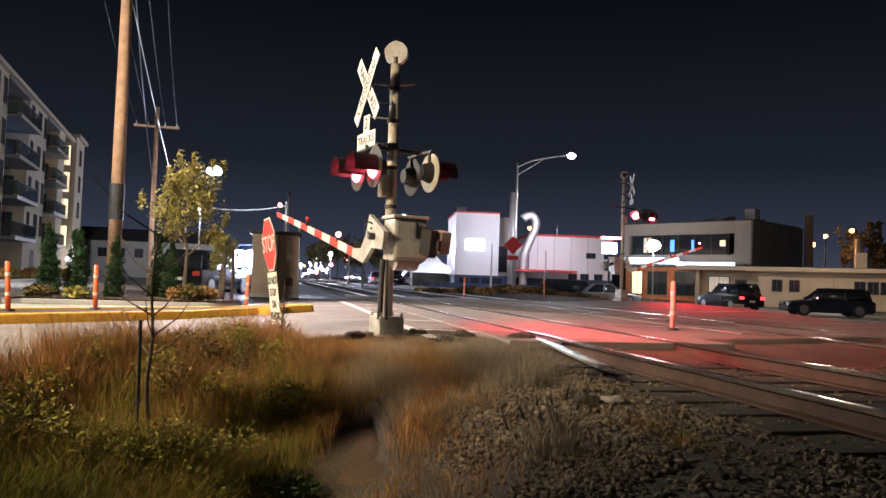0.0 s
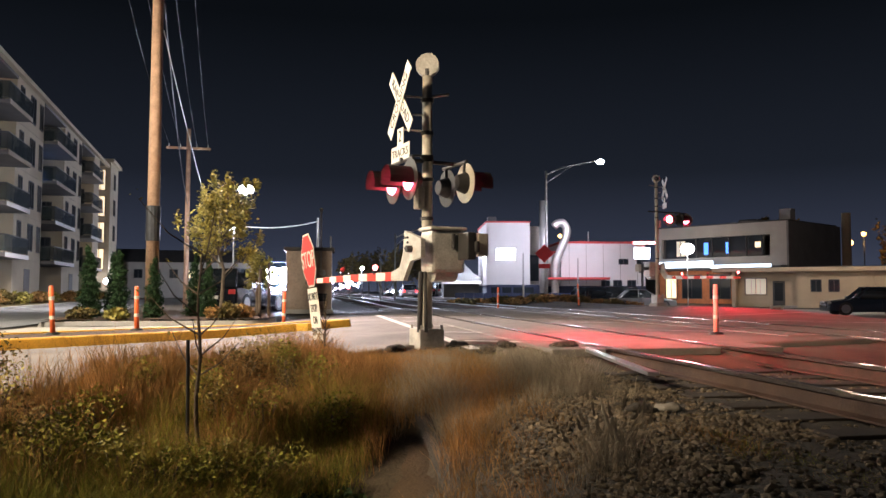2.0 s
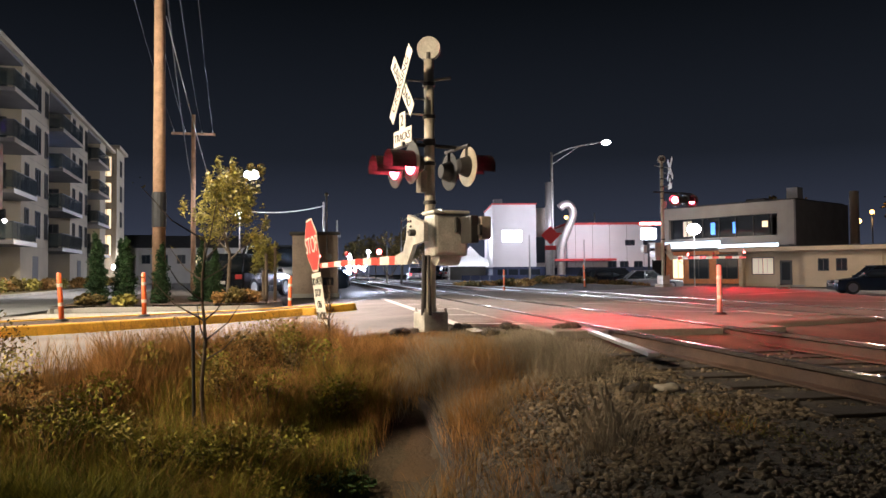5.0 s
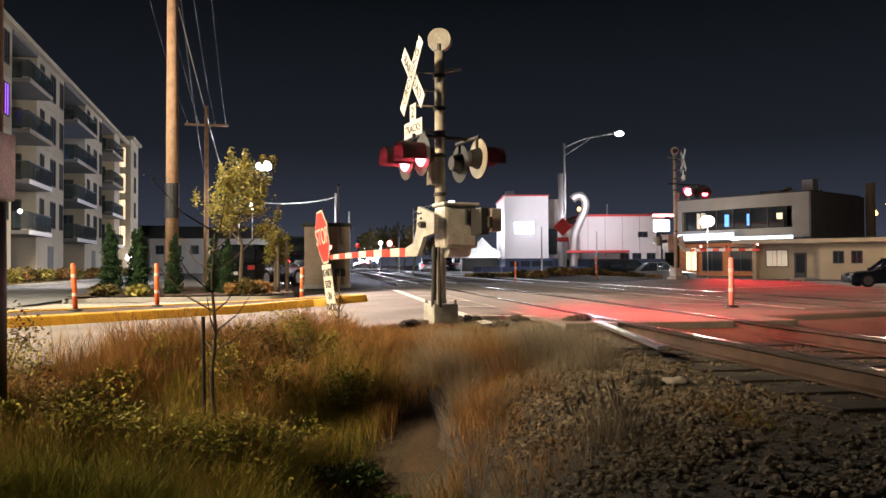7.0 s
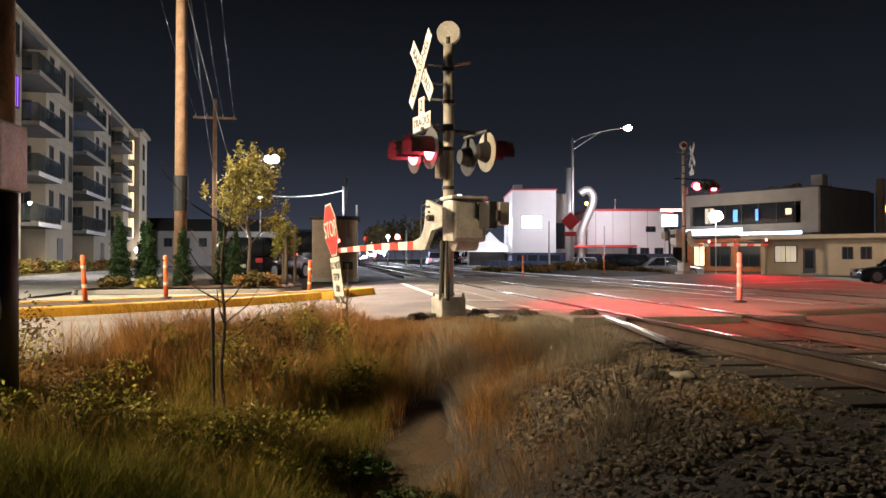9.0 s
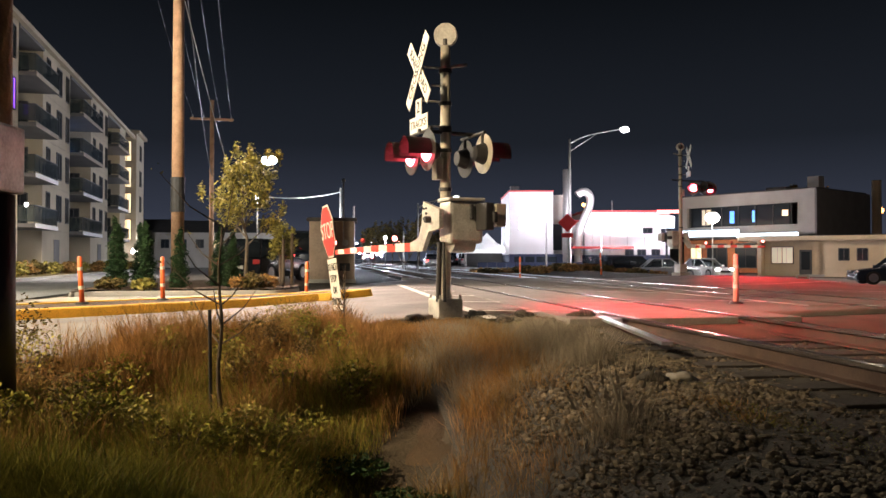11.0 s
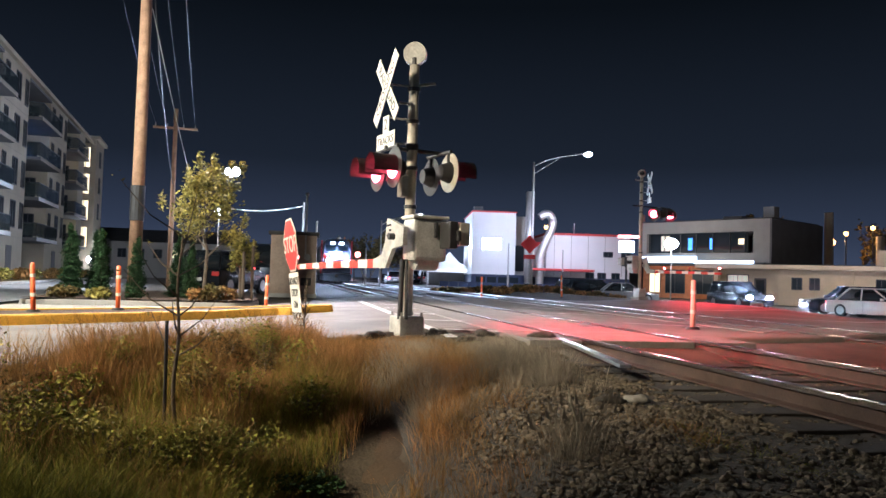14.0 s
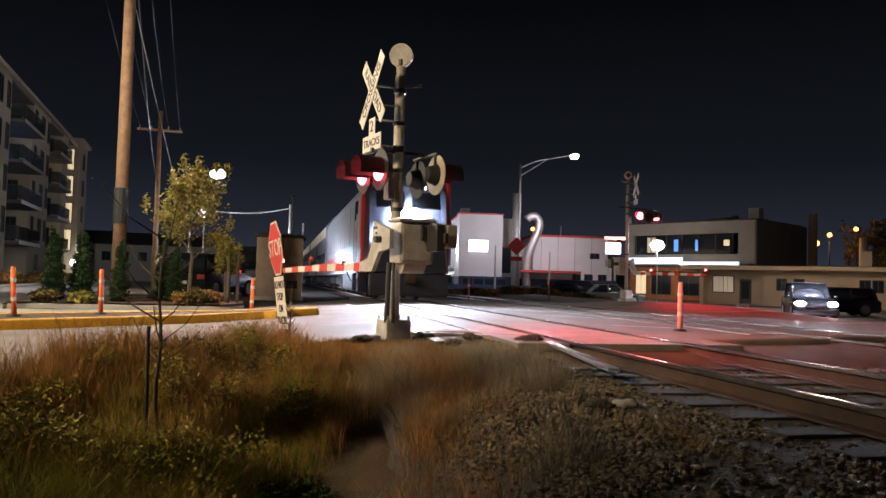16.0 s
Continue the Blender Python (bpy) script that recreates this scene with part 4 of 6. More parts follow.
def apartment():
    u = Vector((-0.24, 0.971)).normalized()
    rz = math.degrees(math.atan2(u.y, u.x))
    s = thing("apartment_building", "pale beige apartment block with balconies stacked in recesses", "apartment building", (-20.5, 30.0, 0.0), rz - 180)
    # local -x runs away along the facade, local +y is outwards (towards the tracks)
    top, depth = 14.3, 2.0
    floors = [3.0 + 2.85 * k for k in range(4)]

    def block(name, a0, a1, o0, o1, z0, z1, material, label="", parent=None, bevel=0.0):
        return part(name, box(B(), (-(a0 + a1) / 2, (o0 + o1) / 2, (z0 + z1) / 2), (a1 - a0, o1 - o0, z1 - z0), bevel=bevel), material, parent or s, label)
    recesses = ((-3.0, 4.0), (13.0, 18.2), (25.5, 32.9), (40.4, 47.0))
    block("core_wall", -10, 58, -16, -depth, 0, top, "stucco")
    edges = [-10.0] + [v for q in recesses for v in q] + [50.3]
    for a0, a1 in zip(edges[0::2], edges[1::2]):
        block("wall", a0, a1, -depth, 0.0, 0, top, "stucco", "protruding pale wall bay")
        block("plinth", a0, a1, 0.0, 0.05, 0, 0.35, "concrete")
        for z in floors:
            block("floor_joint", a0, a1, 0.0, 0.012, z - 0.13, z - 0.1, "stucco2")
        if a1 - a0 > 5:
            w = a1 - a0
            for fl, z in enumerate(floors):
                for k, (f, ww, hh) in enumerate(((0.17, 0.85, 1.75), (0.56, 1.25, 1.75), (0.88, 0.85, 1.75))):
                    lit = "window_violet" if (a0 < 8 < a1 and fl == 2 and k == 2) else None
                    window(s, (-a0 - w * f, 0.02, z + 1.4), ww, hh, 180, lit)
            # no real opening: a flat dark panel paints the shaded gap
            block("dark_gap_panel", a0 + w * 0.4, a0 + w * 0.6, 0.0, 0.03, 0.0, 2.3, "dark_clad", "dark flat panel in place of a shaded ground floor gap")
    block("end_wing", 54.8, 60.6, -15, 0.45, 0, top + 0.5, "stucco", "taller pale end wing")
    block("wing_cornice", 54.5, 61.0, -15.3, 0.8, top + 0.5, top + 0.85, "stucco", "overhanging pale roof edge")
    for z in floors:
        window(s, (-57.8, 0.47, z + 1.4), 1.2, 1.7, 180)
        window(s, (-54.77, -0.55, z + 1.3), 1.0, 2.2, 90, "window_warm", "stair_window")
    block("roof", -10.3, 54.4, -16.2, 0.1, top, top + 0.12, "roof")
    block("cornice", -10.3, 54.4, 0.1, 0.4, top - 0.12, top + 0.16, "stucco", "thin pale roof edge")
    for b, (a0, a1) in enumerate(recesses):
        # dark colour here paints the shade under the overhang
        block("soffit", a0 + 0.02, a1 - 0.02, -depth, 0.08, top - 0.3, top - 0.02, "dark_clad", "soffit over the recess, coloured dark for the overhang's shade")
        for fl, z in enumerate(floors):
            bal = block("balcony", a0 + 0.03, a1 - 0.03, -depth + 0.01, 0.9, z - 0.22, z, "dark_clad", "projecting balcony with glass railing")
            block("slab_edge", a0 + 0.03, a1 - 0.03, 0.9, 0.93, z - 0.24, z + 0.02, "white_wall" if fl < 2 else "stucco2", "pale slab edge", bal)
            block("glass_rail", a0 + 0.06, a1 - 0.06, 0.86, 0.88, z + 0.1, z + 1.0, "railglass", "", bal)
            for ae in (a0 + 0.07, a1 - 0.07):
                block("glass_rail", ae - 0.01, ae + 0.01, 0.0, 0.86, z + 0.1, z + 1.0, "railglass", "", bal)
                block("top_bar", ae - 0.025, ae + 0.025, 0.0, 0.86, z + 1.0, z + 1.05, "trimdark", "", bal)
            block("top_bar", a0 + 0.04, a1 - 0.04, 0.84, 0.9, z + 1.0, z + 1.05, "trimdark", "", bal)
            for k in range(6):
                ap = a0 + 0.1 + k * (a1 - a0 - 0.2) / 5
                block("rail_post", ap - 0.025, ap + 0.025, 0.82, 0.86, z, z + 1.0, "trimdark", "", bal)
            lit = {(2, 2): "window_blue", (1, 1): "window_dim", (3, 0): "window_warm", (3, 2): "window_warm", (3, 3): "window_dim"}.get((b, fl))
            window(s, (-a0 - (a1 - a0) * 0.62, -depth + 0.03, z + 1.12), 2.4, 2.1, 180, lit, "balcony_door")
            # a door in the side wall that faces along the drive
            window(s, (-a1 + 0.02, -depth + 0.75, z + 1.1), 0.8, 2.0, 90, None, "side_door")
    part("wall_light", ball(B(), (-53.2, 0.5, 1.9), 0.3, 2), "lampglass", s, "glowing wall lamp")
    part("wall_light", ball(B(), (-14.0, 0.2, 4.1), 0.12, 2), "lampglass", s, "glowing balcony lamp")
    return s


apartment()
lamp("entrance_light", "POINT", (-33.0, 84.0, 2.2), 700, (1.0, 0.97, 0.85), 0.3)


def white_hall():
    s = thing("white_hall", "tall white panelled building with a lit sign and dark blue base", "commercial building", (6.8, 75, -0.35), 0)
    part("wall", box(B(), (2.15, 5.0, 4.95), (4.3, 10, 6.2)), "white_wall", s)
    part("wall", box(B(), (5.1, 5.6, 4.85), (1.6, 8, 6.0)), "grey_clad", s, "grey recessed side wall")
    part("dark_window", box(B(), (4.95, 1.55, 3.6), (0.9, 0.12, 2.6)), "glass", s)
    part("base_wall", box(B(), (3.0, 5.0, 0.95), (6.0, 10.05, 1.9)), "blue_wall", s, "dark blue lower wall")
    part("roof_edge", box(B(), (2.15, 5.0, 8.1), (4.45, 10.15, 0.14)), "red_trim", s, "thin red roof edge")
    sg = part("lit_sign", box(B(), (1.9, -0.06, 4.9), (1.9, 0.12, 1.15), bevel=0.03), "sign_lit", s, "glowing white sign box")
    part("sign_frame", box(B(), (1.9, -0.01, 4.9), (2.05, 0.06, 1.3), bevel=0.02), "galv", sg)
    for k in range(4):
        part("door", box(B(), (0.9 + 1.1 * k, -0.05, 0.9), (0.9, 0.06, 1.5)), "glass", s)
    part("roof_unit", box(B(), (0.8, 3, 8.5), (0.9, 0.9, 0.7)), "dark_steel", s)
    part("exhaust_pipe", rod(B(), (5.5, -1.0, 0), (5.5, -1.0, 10.1), 0.42, seg=20), "duct", s, "tall round metal stack", True)
    pts = [(6.6, -1, 0.5), (6.6, -1, 2.5), (6.7, -1, 4.0), (7.2, -1, 5.4), (7.7, -1, 6.6), (7.75, -1, 7.4), (7.4, -1, 7.9), (6.9, -1, 7.9), (6.5, -1, 7.6)]
    bm = tube(B(), curve_through(pts), 0.4, 16)
    part("curved_duct", bm, "duct", s, "curved round metal duct", True)


white_hall()


def white_shop():
    s = thing("white_shop", "low white building with red roof edge and blue base", "commercial building", (14.2, 75, -0.35), 0)
    part("wall", box(B(), (4.2, 5, 3.9), (8.4, 10, 4.2)), "white_wall", s)
    part("wall", box(B(), (-0.2, 4, 3.5), (3.0, 6, 3.2)), "white_wall", s)
    part("base_wall", box(B(), (4.0, 4.98, 0.9), (8.8, 10.1, 1.8)), "blue_wall", s, "dark blue lower wall")
    part("roof_edge", box(B(), (4.2, 5, 6.1), (8.6, 10.2, 0.2)), "red_trim", s, "red roof edge")
    part("roof_edge", box(B(), (-0.2, 4, 5.2), (3.1, 6.2, 0.2)), "red_trim", s)
    part("canopy", box(B(), (1.2, -1.4, 2.5), (6.0, 2.6, 0.22), bevel=0.03), "red_trim", s, "flat entrance canopy")
    for x in (4.4, 5.6, 7.0):
        window(s, (x, -0.06, 2.0), 0.8, 0.7, 0)
    for x in (6.2, 8.0):
        window(s, (x, -0.06, 4.2), 0.9, 0.5, 0)
    for k in range(5):
        part("panel_joint", box(B(), (0.8 + 1.7 * k, -0.012, 4.0), (0.04, 0.03, 4.0)), "grey_clad", s)


white_shop()
lamp("wall_wash", "SPOT", (14.5, 67.5, 7.5), 1500, (1.0, 0.93, 0.92), 0.3, (13.5, 75.5, 3.6), 110)
lamp("hall_wash", "SPOT", (7.5, 66.5, 7.5), 900, (1.0, 0.92, 0.94), 0.3, (9, 75.2, 4.4), 100)


def bright_sign():
    s = thing("pylon_sign", "glowing white sign box on a steel post with red trim above", "sign", (19.6, 66, -0.35), 0)
    part("post", rod(B(), (0, 0, 0), (0, 0, 4.2), 0.1, seg=12), "dark_steel", s)
    part("sign_box", box(B(), (0, 0, 4.6), (1.35, 0.3, 1.0), bevel=0.1), "sign_lit", s, "glowing white sign face")
    part("top_trim", box(B(), (0.2, 0, 5.5), (1.9, 0.25, 0.22), bevel=0.05), "red_small", s, "red glowing trim")


bright_sign()


def tent():
    s = thing("event_tent", "white peaked canvas tent", "tent", (5.0, 82, -0.3), 0)
    bm = B()
    base = [bm.verts.new(p) for p in ((-2.4, -2, 2.3), (2.4, -2, 2.3), (2.4, 2, 2.3), (-2.4, 2, 2.3))]
    mid = [bm.verts.new(p) for p in ((-1.0, -0.8, 3.1), (1.0, -0.8, 3.1), (1.0, 0.8, 3.1), (-1.0, 0.8, 3.1))]
    top = bm.verts.new((0, 0, 4.2))
    for i in range(4):
        j = (i + 1) % 4
        bm.faces.new((base[i], base[j], mid[j], mid[i]))
        bm.faces.new((mid[i], mid[j], top))
    bmesh.ops.solidify(bm, geom=bm.faces[:], thickness=0.03)
    part("canopy", bm, "canvas", s, "peaked white canvas roof")
    part("valance", box(B(), (0, -2.0, 2.15), (4.8, 0.04, 0.35)), "canvas", s)
    for x, y in ((-2.3, -1.9), (2.3, -1.9), (2.3, 1.9), (-2.3, 1.9)):
        part("pole", rod(B(), (x, y, 0), (x, y, 2.3), 0.05, seg=8), "galv", s)
    part("side_wall", box(B(), (0, 1.9, 1.1), (4.6, 0.05, 2.2)), "dark_clad", s)


tent()
lamp("tent_light", "POINT", (6.6, 77.5, 4.4), 1400, (1.0, 0.97, 0.92), 0.3)
lamp_post(7.3, 77.6, -0.35, 3.2, None, "bright globe lamp beside the white tent", "lampglass", 0.5, 0.05)
fence = thing("low_fence", "low dark panel fence before the white buildings", "fence", (4.0, 72.5, -0.35))
for k in range(14):
    part("fence_panel", box(B(), (0.9 * k, 0, 0.55), (0.86, 0.06, 1.1), bevel=0.01), "blue_wall", fence)


def modern_block():
    f = Vector((7.9, -10.0)).normalized()
    rz = math.degrees(math.atan2(f.y, f.x))
    s = thing("modern_building", "two-storey grey modern building with a glowing sign band", "commercial building", (27.5, 87.0, -0.3), rz)
    L = 15.3
    # local x along the front towards the corner, local -y outwards
    part("upper_wall", box(B(), (L / 2, 5, 7.75), (L, 10, 1.3)), "grey_clad", s, "pale grey fascia")
    part("upper_wall", box(B(), (L - 0.9, 5, 6.0), (1.8, 10, 2.3)), "grey_clad", s)
    part("upper_wall", box(B(), (0.4, 5, 6.0), (0.8, 10, 2.3)), "grey_clad", s)
    part("sill_band", box(B(), (L / 2, 5, 4.35), (L, 10, 1.1)), "grey_clad", s)
    part("side_wall", box(B(), (L + 0.07, 6, 4.1), (0.2, 12.2, 8.5)), "dark_clad", s, "dark side wall")
    part("back_wall", box(B(), (L / 2, 9, 4), (L, 5.5, 7.6)), "dark_clad", s)
    wb = part("window_band", box(B(), (6.6, 0.5, 6.0), (11.8, 0.08, 2.3)), "glass", s, "long dark window band")
    for k in range(7):
        part("mullion", box(B(), (1.0 + 1.95 * k, 0.4, 6.0), (0.09, 0.1, 2.3)), "trimdark", wb)
    part("lit_window", box(B(), (3.0, 0.42, 6.0), (1.1, 0.04, 1.7)), "window_dim", wb)
    part("lit_window", box(B(), (6.1, 0.42, 5.9), (0.5, 0.04, 1.3)), "window_blue", wb)
    part("lit_window", box(B(), (8.6, 0.42, 5.9), (0.35, 0.04, 1.2)), "window_blue", wb)
    part("lit_window", box(B(), (12.0, 0.42, 6.1), (0.6, 0.04, 0.6)), "window_warm", wb)
    part("canopy", box(B(), (L / 2, -0.6, 3.7), (L, 1.6, 0.25)), "trimdark", s)
    part("sign_band", box(B(), (4.4, -1.45, 4.15), (7.2, 0.1, 0.7), bevel=0.02), "sign_blue", s, "glowing white sign band")
    part("sign_band", box(B(), (11.0, -1.45, 3.85), (6.6, 0.1, 0.35), bevel=0.02), "sign_blue", s)
    part("lower_wall", box(B(), (L / 2, 0.8, 1.7), (L, 0.4, 3.6)), "orange_brick", s, "orange brick ground floor")
    for x, w, m2 in ((1.6, 1.4, "window_warm"), (4.2, 2.4, "glass"), (7.6, 2.4, "glass"), (11.5, 2.4, "glass")):
        window(s, (x, 0.55, 1.75), w, 2.6, 0, m2)
    part("roof", box(B(), (L / 2, 5.5, 8.42), (L + 0.3, 11.4, 0.1)), "roof", s)
    part("chimney", box(B(), (12.5, 6, 9.3), (1.2, 1.2, 1.7)), "grey_clad", s)
    part("rooftop_unit", box(B(), (9, 5, 8.8), (2.2, 1.6, 0.7)), "dark_clad", s)


modern_block()
lamp("shop_light", "POINT", (27.0, 78.0, 3.4), 900, (1.0, 0.8, 0.5), 0.3)


def beige_block():
    f = Vector((0.84, -0.54)).normalized()
    rz = math.degrees(math.atan2(f.y, f.x))
    s = thing("beige_building", "low flat-roofed beige building with small windows", "commercial building", (26.7, 64.0, -0.4), rz)
    L = 30
    part("wall", box(B(), (5.0 + L / 2, 4.2, 1.5), (L, 8, 3.0)), "beige", s)
    part("wall", box(B(), (2.6, 5.2, 1.5), (5.0, 8, 3.0)), "beige", s, "recessed entrance wall")
    part("wall", box(B(), (0.1, 2.5, 1.5), (0.3, 5.0, 3.0)), "beige", s)
    part("roof_slab", box(B(), (L / 2 + 2, 4.0, 3.12), (L + 7, 9.6, 0.35), bevel=0.03), "beige", s, "thick overhanging flat roof edge")
    part("roof", box(B(), (L / 2 + 2, 4.2, 3.32), (L + 6, 9, 0.06)), "roof", s)
    wdw = window(s, (1.7, 1.15, 1.75), 1.7, 1.4, 0, "window_dim", "front_window")
    part("mullion", box(B(), (-0.35, -0.02, 0), (0.05, 0.06, 1.4)), "sign_white", wdw)
    part("mullion", box(B(), (0.35, -0.02, 0), (0.05, 0.06, 1.4)), "sign_white", wdw)
    d = part("door", box(B(), (3.5, 1.15, 1.15), (0.95, 0.08, 2.1), bevel=0.01), "trimdark", s, "dark glazed door")
    part("door_glass", box(B(), (3.5, 1.1, 1.3), (0.65, 0.04, 1.5)), "glass", d)
    for x in (6.4, 7.7, 12.4, 13.3, 14.2, 15.6, 19.0, 22.5):
        window(s, (x, 0.17, 1.8), 0.75, 0.95, 0)
    part("downpipe", rod(B(), (10.5, 0.1, 0), (10.5, 0.1, 3.0), 0.05, seg=8), "beige", s)
    part("chimney", box(B(), (12.5, 3.5, 4.0), (0.8, 0.8, 1.4)), "beige", s)
    part("step", box(B(), (4.2, 0.6, 0.08), (1.6, 1.0, 0.16), bevel=0.01), "concrete", s)


beige_block()


def small_board():
    s = thing("ground_sign", "small white board sign standing on the verge", "sign", (18.3, 38.5, ground_z(18.3, 38.5)), 10)
    part("board", box(B(), (0, 0, 0.4), (0.75, 0.03, 0.45), bevel=0.01), "sign_white", s)
    for k in range(3):
        part("bar", box(B(), (0, -0.018, 0.5 - 0.1 * k), (0.5, 0.006, 0.04)), "sign_red", s, "unreadable red line of words")
    for x in (-0.3, 0.3):
        part("leg", rod(B(), (x, 0, 0), (x, 0, 0.25), 0.015, seg=6), "galv", s)


small_board()

# distant houses, stacks and hill
for x, y, w, h in ((-30, 105, 16, 4.6), (-46, 112, 12, 5.2), (-22, 125, 9, 4.0)):
    s = thing("distant_house", "row of far pale houses behind the drive", "house", (x, y, 0), 8, "distant houses")
    part("wall", box(B(), (0, 0, h / 2), (w, 8, h)), "grey_clad", s)
    part("roof", prism(B(), [(-4.6, h), (4.6, h), (0, h + 1.8)], -w / 2 - 0.3, w / 2 + 0.3, "x"), "roof", s)
    for k in range(int(w / 2.2)):
        window(s, (-w / 2 + 1.3 + 2.2 * k, -4.05, h * 0.68), 1.0, 1.1, 0, "window_warm" if k == 3 else None)
for x, y, h in ((50.5, 88, 10.5), (62, 96, 8.5)):
    solo("factory_chimney", rod(B(), (0, 0, 0), (0, 0, h), 0.55, 0.5, 16), "stucco", "pale distant chimney stack", "chimney", (x, y, -0.3), 0, "chimney stacks")
bm = sheet([i * 9 - 60 for i in range(16)], [j * 9 for j in range(10)], lambda x, y: 7.0 * math.exp(-((x - 6) / 40) ** 2) * ss(0, 45, y) + noise.noise((x * 0.1, y * 0.1, 2)) * 0.8 - 0.6)
solo("hill", bm, "dirt", "dark low hill behind the shops", "hill", (62, 105, 0), 0, kind="structure", smooth=True)

# ---- vehicles ----


def wheel(parent, x, y, r, w):
    t = part("wheel", rod(B(), (x, y - w / 2, r), (x, y + w / 2, r), r, seg=22), "rubber", parent)
    sgn = 1 if y > 0 else -1
    rim = part("rim", rod(B(), (x, y + sgn * (w / 2 - 0.02), r), (x, y + sgn * (w / 2 + 0.012), r), r * 0.66, seg=18), "rim", t, "alloy rim")
    return t


def car(name, label, paint, L, W, H, suv, lights, tails, category="car"):
    """A car on four wheels; local +x is forwards, origin on the ground below its middle."""
    s = thing(name, label, category)
    r = 0.36 if suv else 0.32
    belt, lo = H * 0.58, r * 0.55
    f, b = L / 2, -L / 2
    side = [(b, lo + 0.12), (b + 0.03, belt * 0.92), (b + 0.12, belt), (f - L * 0.26, belt), (f - 0.25, belt * 0.84), (f, belt * 0.68), (f, lo + 0.05), (f - 0.2, lo), (b + 0.15, lo)]
    bm = prism(B(), side, -W / 2, W / 2)
    bmesh.ops.bevel(bm, geom=[e for e in bm.edges], offset=0.06, segments=2, affect="EDGES", profile=0.6)
    body = part("body", bm, paint, s, "", True)
    if suv:
        cab = [(b + 0.12, belt - 0.02), (b + 0.28, H - 0.1), (b + 0.5, H), (f - L * 0.46, H), (f - L * 0.29, belt - 0.02)]
    else:
        cab = [(b + L * 0.1, belt - 0.02), (b + L * 0.27, H - 0.04), (b + L * 0.34, H), (f - L * 0.46, H), (f - L * 0.27, belt - 0.02)]
    bm = prism(B(), cab, -W / 2 + 0.12, W / 2 - 0.12)
    for v in bm.verts:
        if v.co.z > belt + 0.1:
            v.co.y *= 0.87
    bmesh.ops.bevel(bm, geom=[e for e in bm.edges], offset=0.03, segments=2, affect="EDGES")
    part("glasshouse", bm, "glass", s, "dark car windows", True)
    x0, x1 = min(p[0] for p in cab if p[1] > H - 0.05), f - L * 0.44
    part("roof", box(B(), ((x0 + x1) / 2, 0, H), (x1 - x0 + 0.1, W * 0.78, 0.05), bevel=0.02), paint, s)
    for sy in (-1, 1):
        yy = sy * (W / 2 - 0.15)
        part("pillar", rod(B(), (cab[-1][0], yy, belt), (f - L * 0.46, yy * 0.88, H), 0.035, seg=8), paint, s)
        part("pillar", rod(B(), ((x0 + x1) / 2, yy + sy * 0.015, belt), ((x0 + x1) / 2, yy * 0.9, H), 0.04, seg=8), paint, s)
        part("pillar", rod(B(), (cab[0][0] + 0.1, yy, belt), (x0, yy * 0.88, H), 0.06, seg=8), paint, s)
        part("mirror", box(B(), (f - L * 0.32, sy * (W / 2 + 0.08), belt + 0.08), (0.12, 0.18, 0.13), bevel=0.03), paint, s)
        part("headlight", ball(B(), (f - 0.08, sy * (W / 2 - 0.26), belt * 0.75), 0.16, 2, (0.7, 1.25, 0.62)), lights or "head_off", s, "lit white headlight" if lights else "clear headlight", True)
        part("tail_light", box(B(), (b + 0.03, sy * (W / 2 - 0.18), belt * 0.82), (0.08, 0.3, 0.18), bevel=0.03), tails or "sign_red", s, "red tail light")
        for x in (b + L * 0.19, f - L * 0.18):
            wheel(s, x, sy * (W / 2 - 0.09), r, 0.22)
        part("door_seam", box(B(), (x0 * 0.2, sy * (W / 2 + 0.001), (belt + lo) / 2), (0.012, 0.012, belt - lo - 0.15)), "black", body)
        part("door_handle", box(B(), (x0 * 0.2 - 0.15, sy * (W / 2 + 0.01), belt - 0.12), (0.18, 0.03, 0.03), bevel=0.01), paint, body)
    part("grille", box(B(), (f - 0.0, 0, belt * 0.55), (0.05, W * 0.5, 0.16), bevel=0.02), "black", body)
    part("plate", box(B(), (b - 0.005, 0, belt * 0.6), (0.02, 0.42, 0.13)), "sign_white", body)
    return s


def gz(x, y):
    return max(road_z(x, y) if y < 34 else -9, ground_z(x, y) + 0.05)


silver_car = car("sedan", "white sedan driving with bright headlights", "car_white", 4.6, 1.8, 1.45, False, "head", "tail")
dark_suv = car("suv", "dark sport utility vehicle following with headlights on", "car_black", 4.7, 1.9, 1.7, True, "suv_beam", "tail")
leaving_suv = car("suv", "black sport utility vehicle driving away with red tail lights", "car_black", 4.7, 1.9, 1.7, True, None, "tail")
service_van = car("van", "dark van standing behind the hut with glaring headlights", "car_blue", 5.2, 2.1, 2.2, True, "beam", "tail")
# extra glowing balls that fill out the glare of the van's headlights
for k, z in enumerate((1.35, 1.7)):
    for y in (-0.55, 0.0, 0.55):
        part("glare_lamp", ball(B(), (2.56, y, z), 0.27, 2, (0.4, 1.1, 0.7)), "beam", service_van, "bright round lamp added to widen the headlight glare", True)
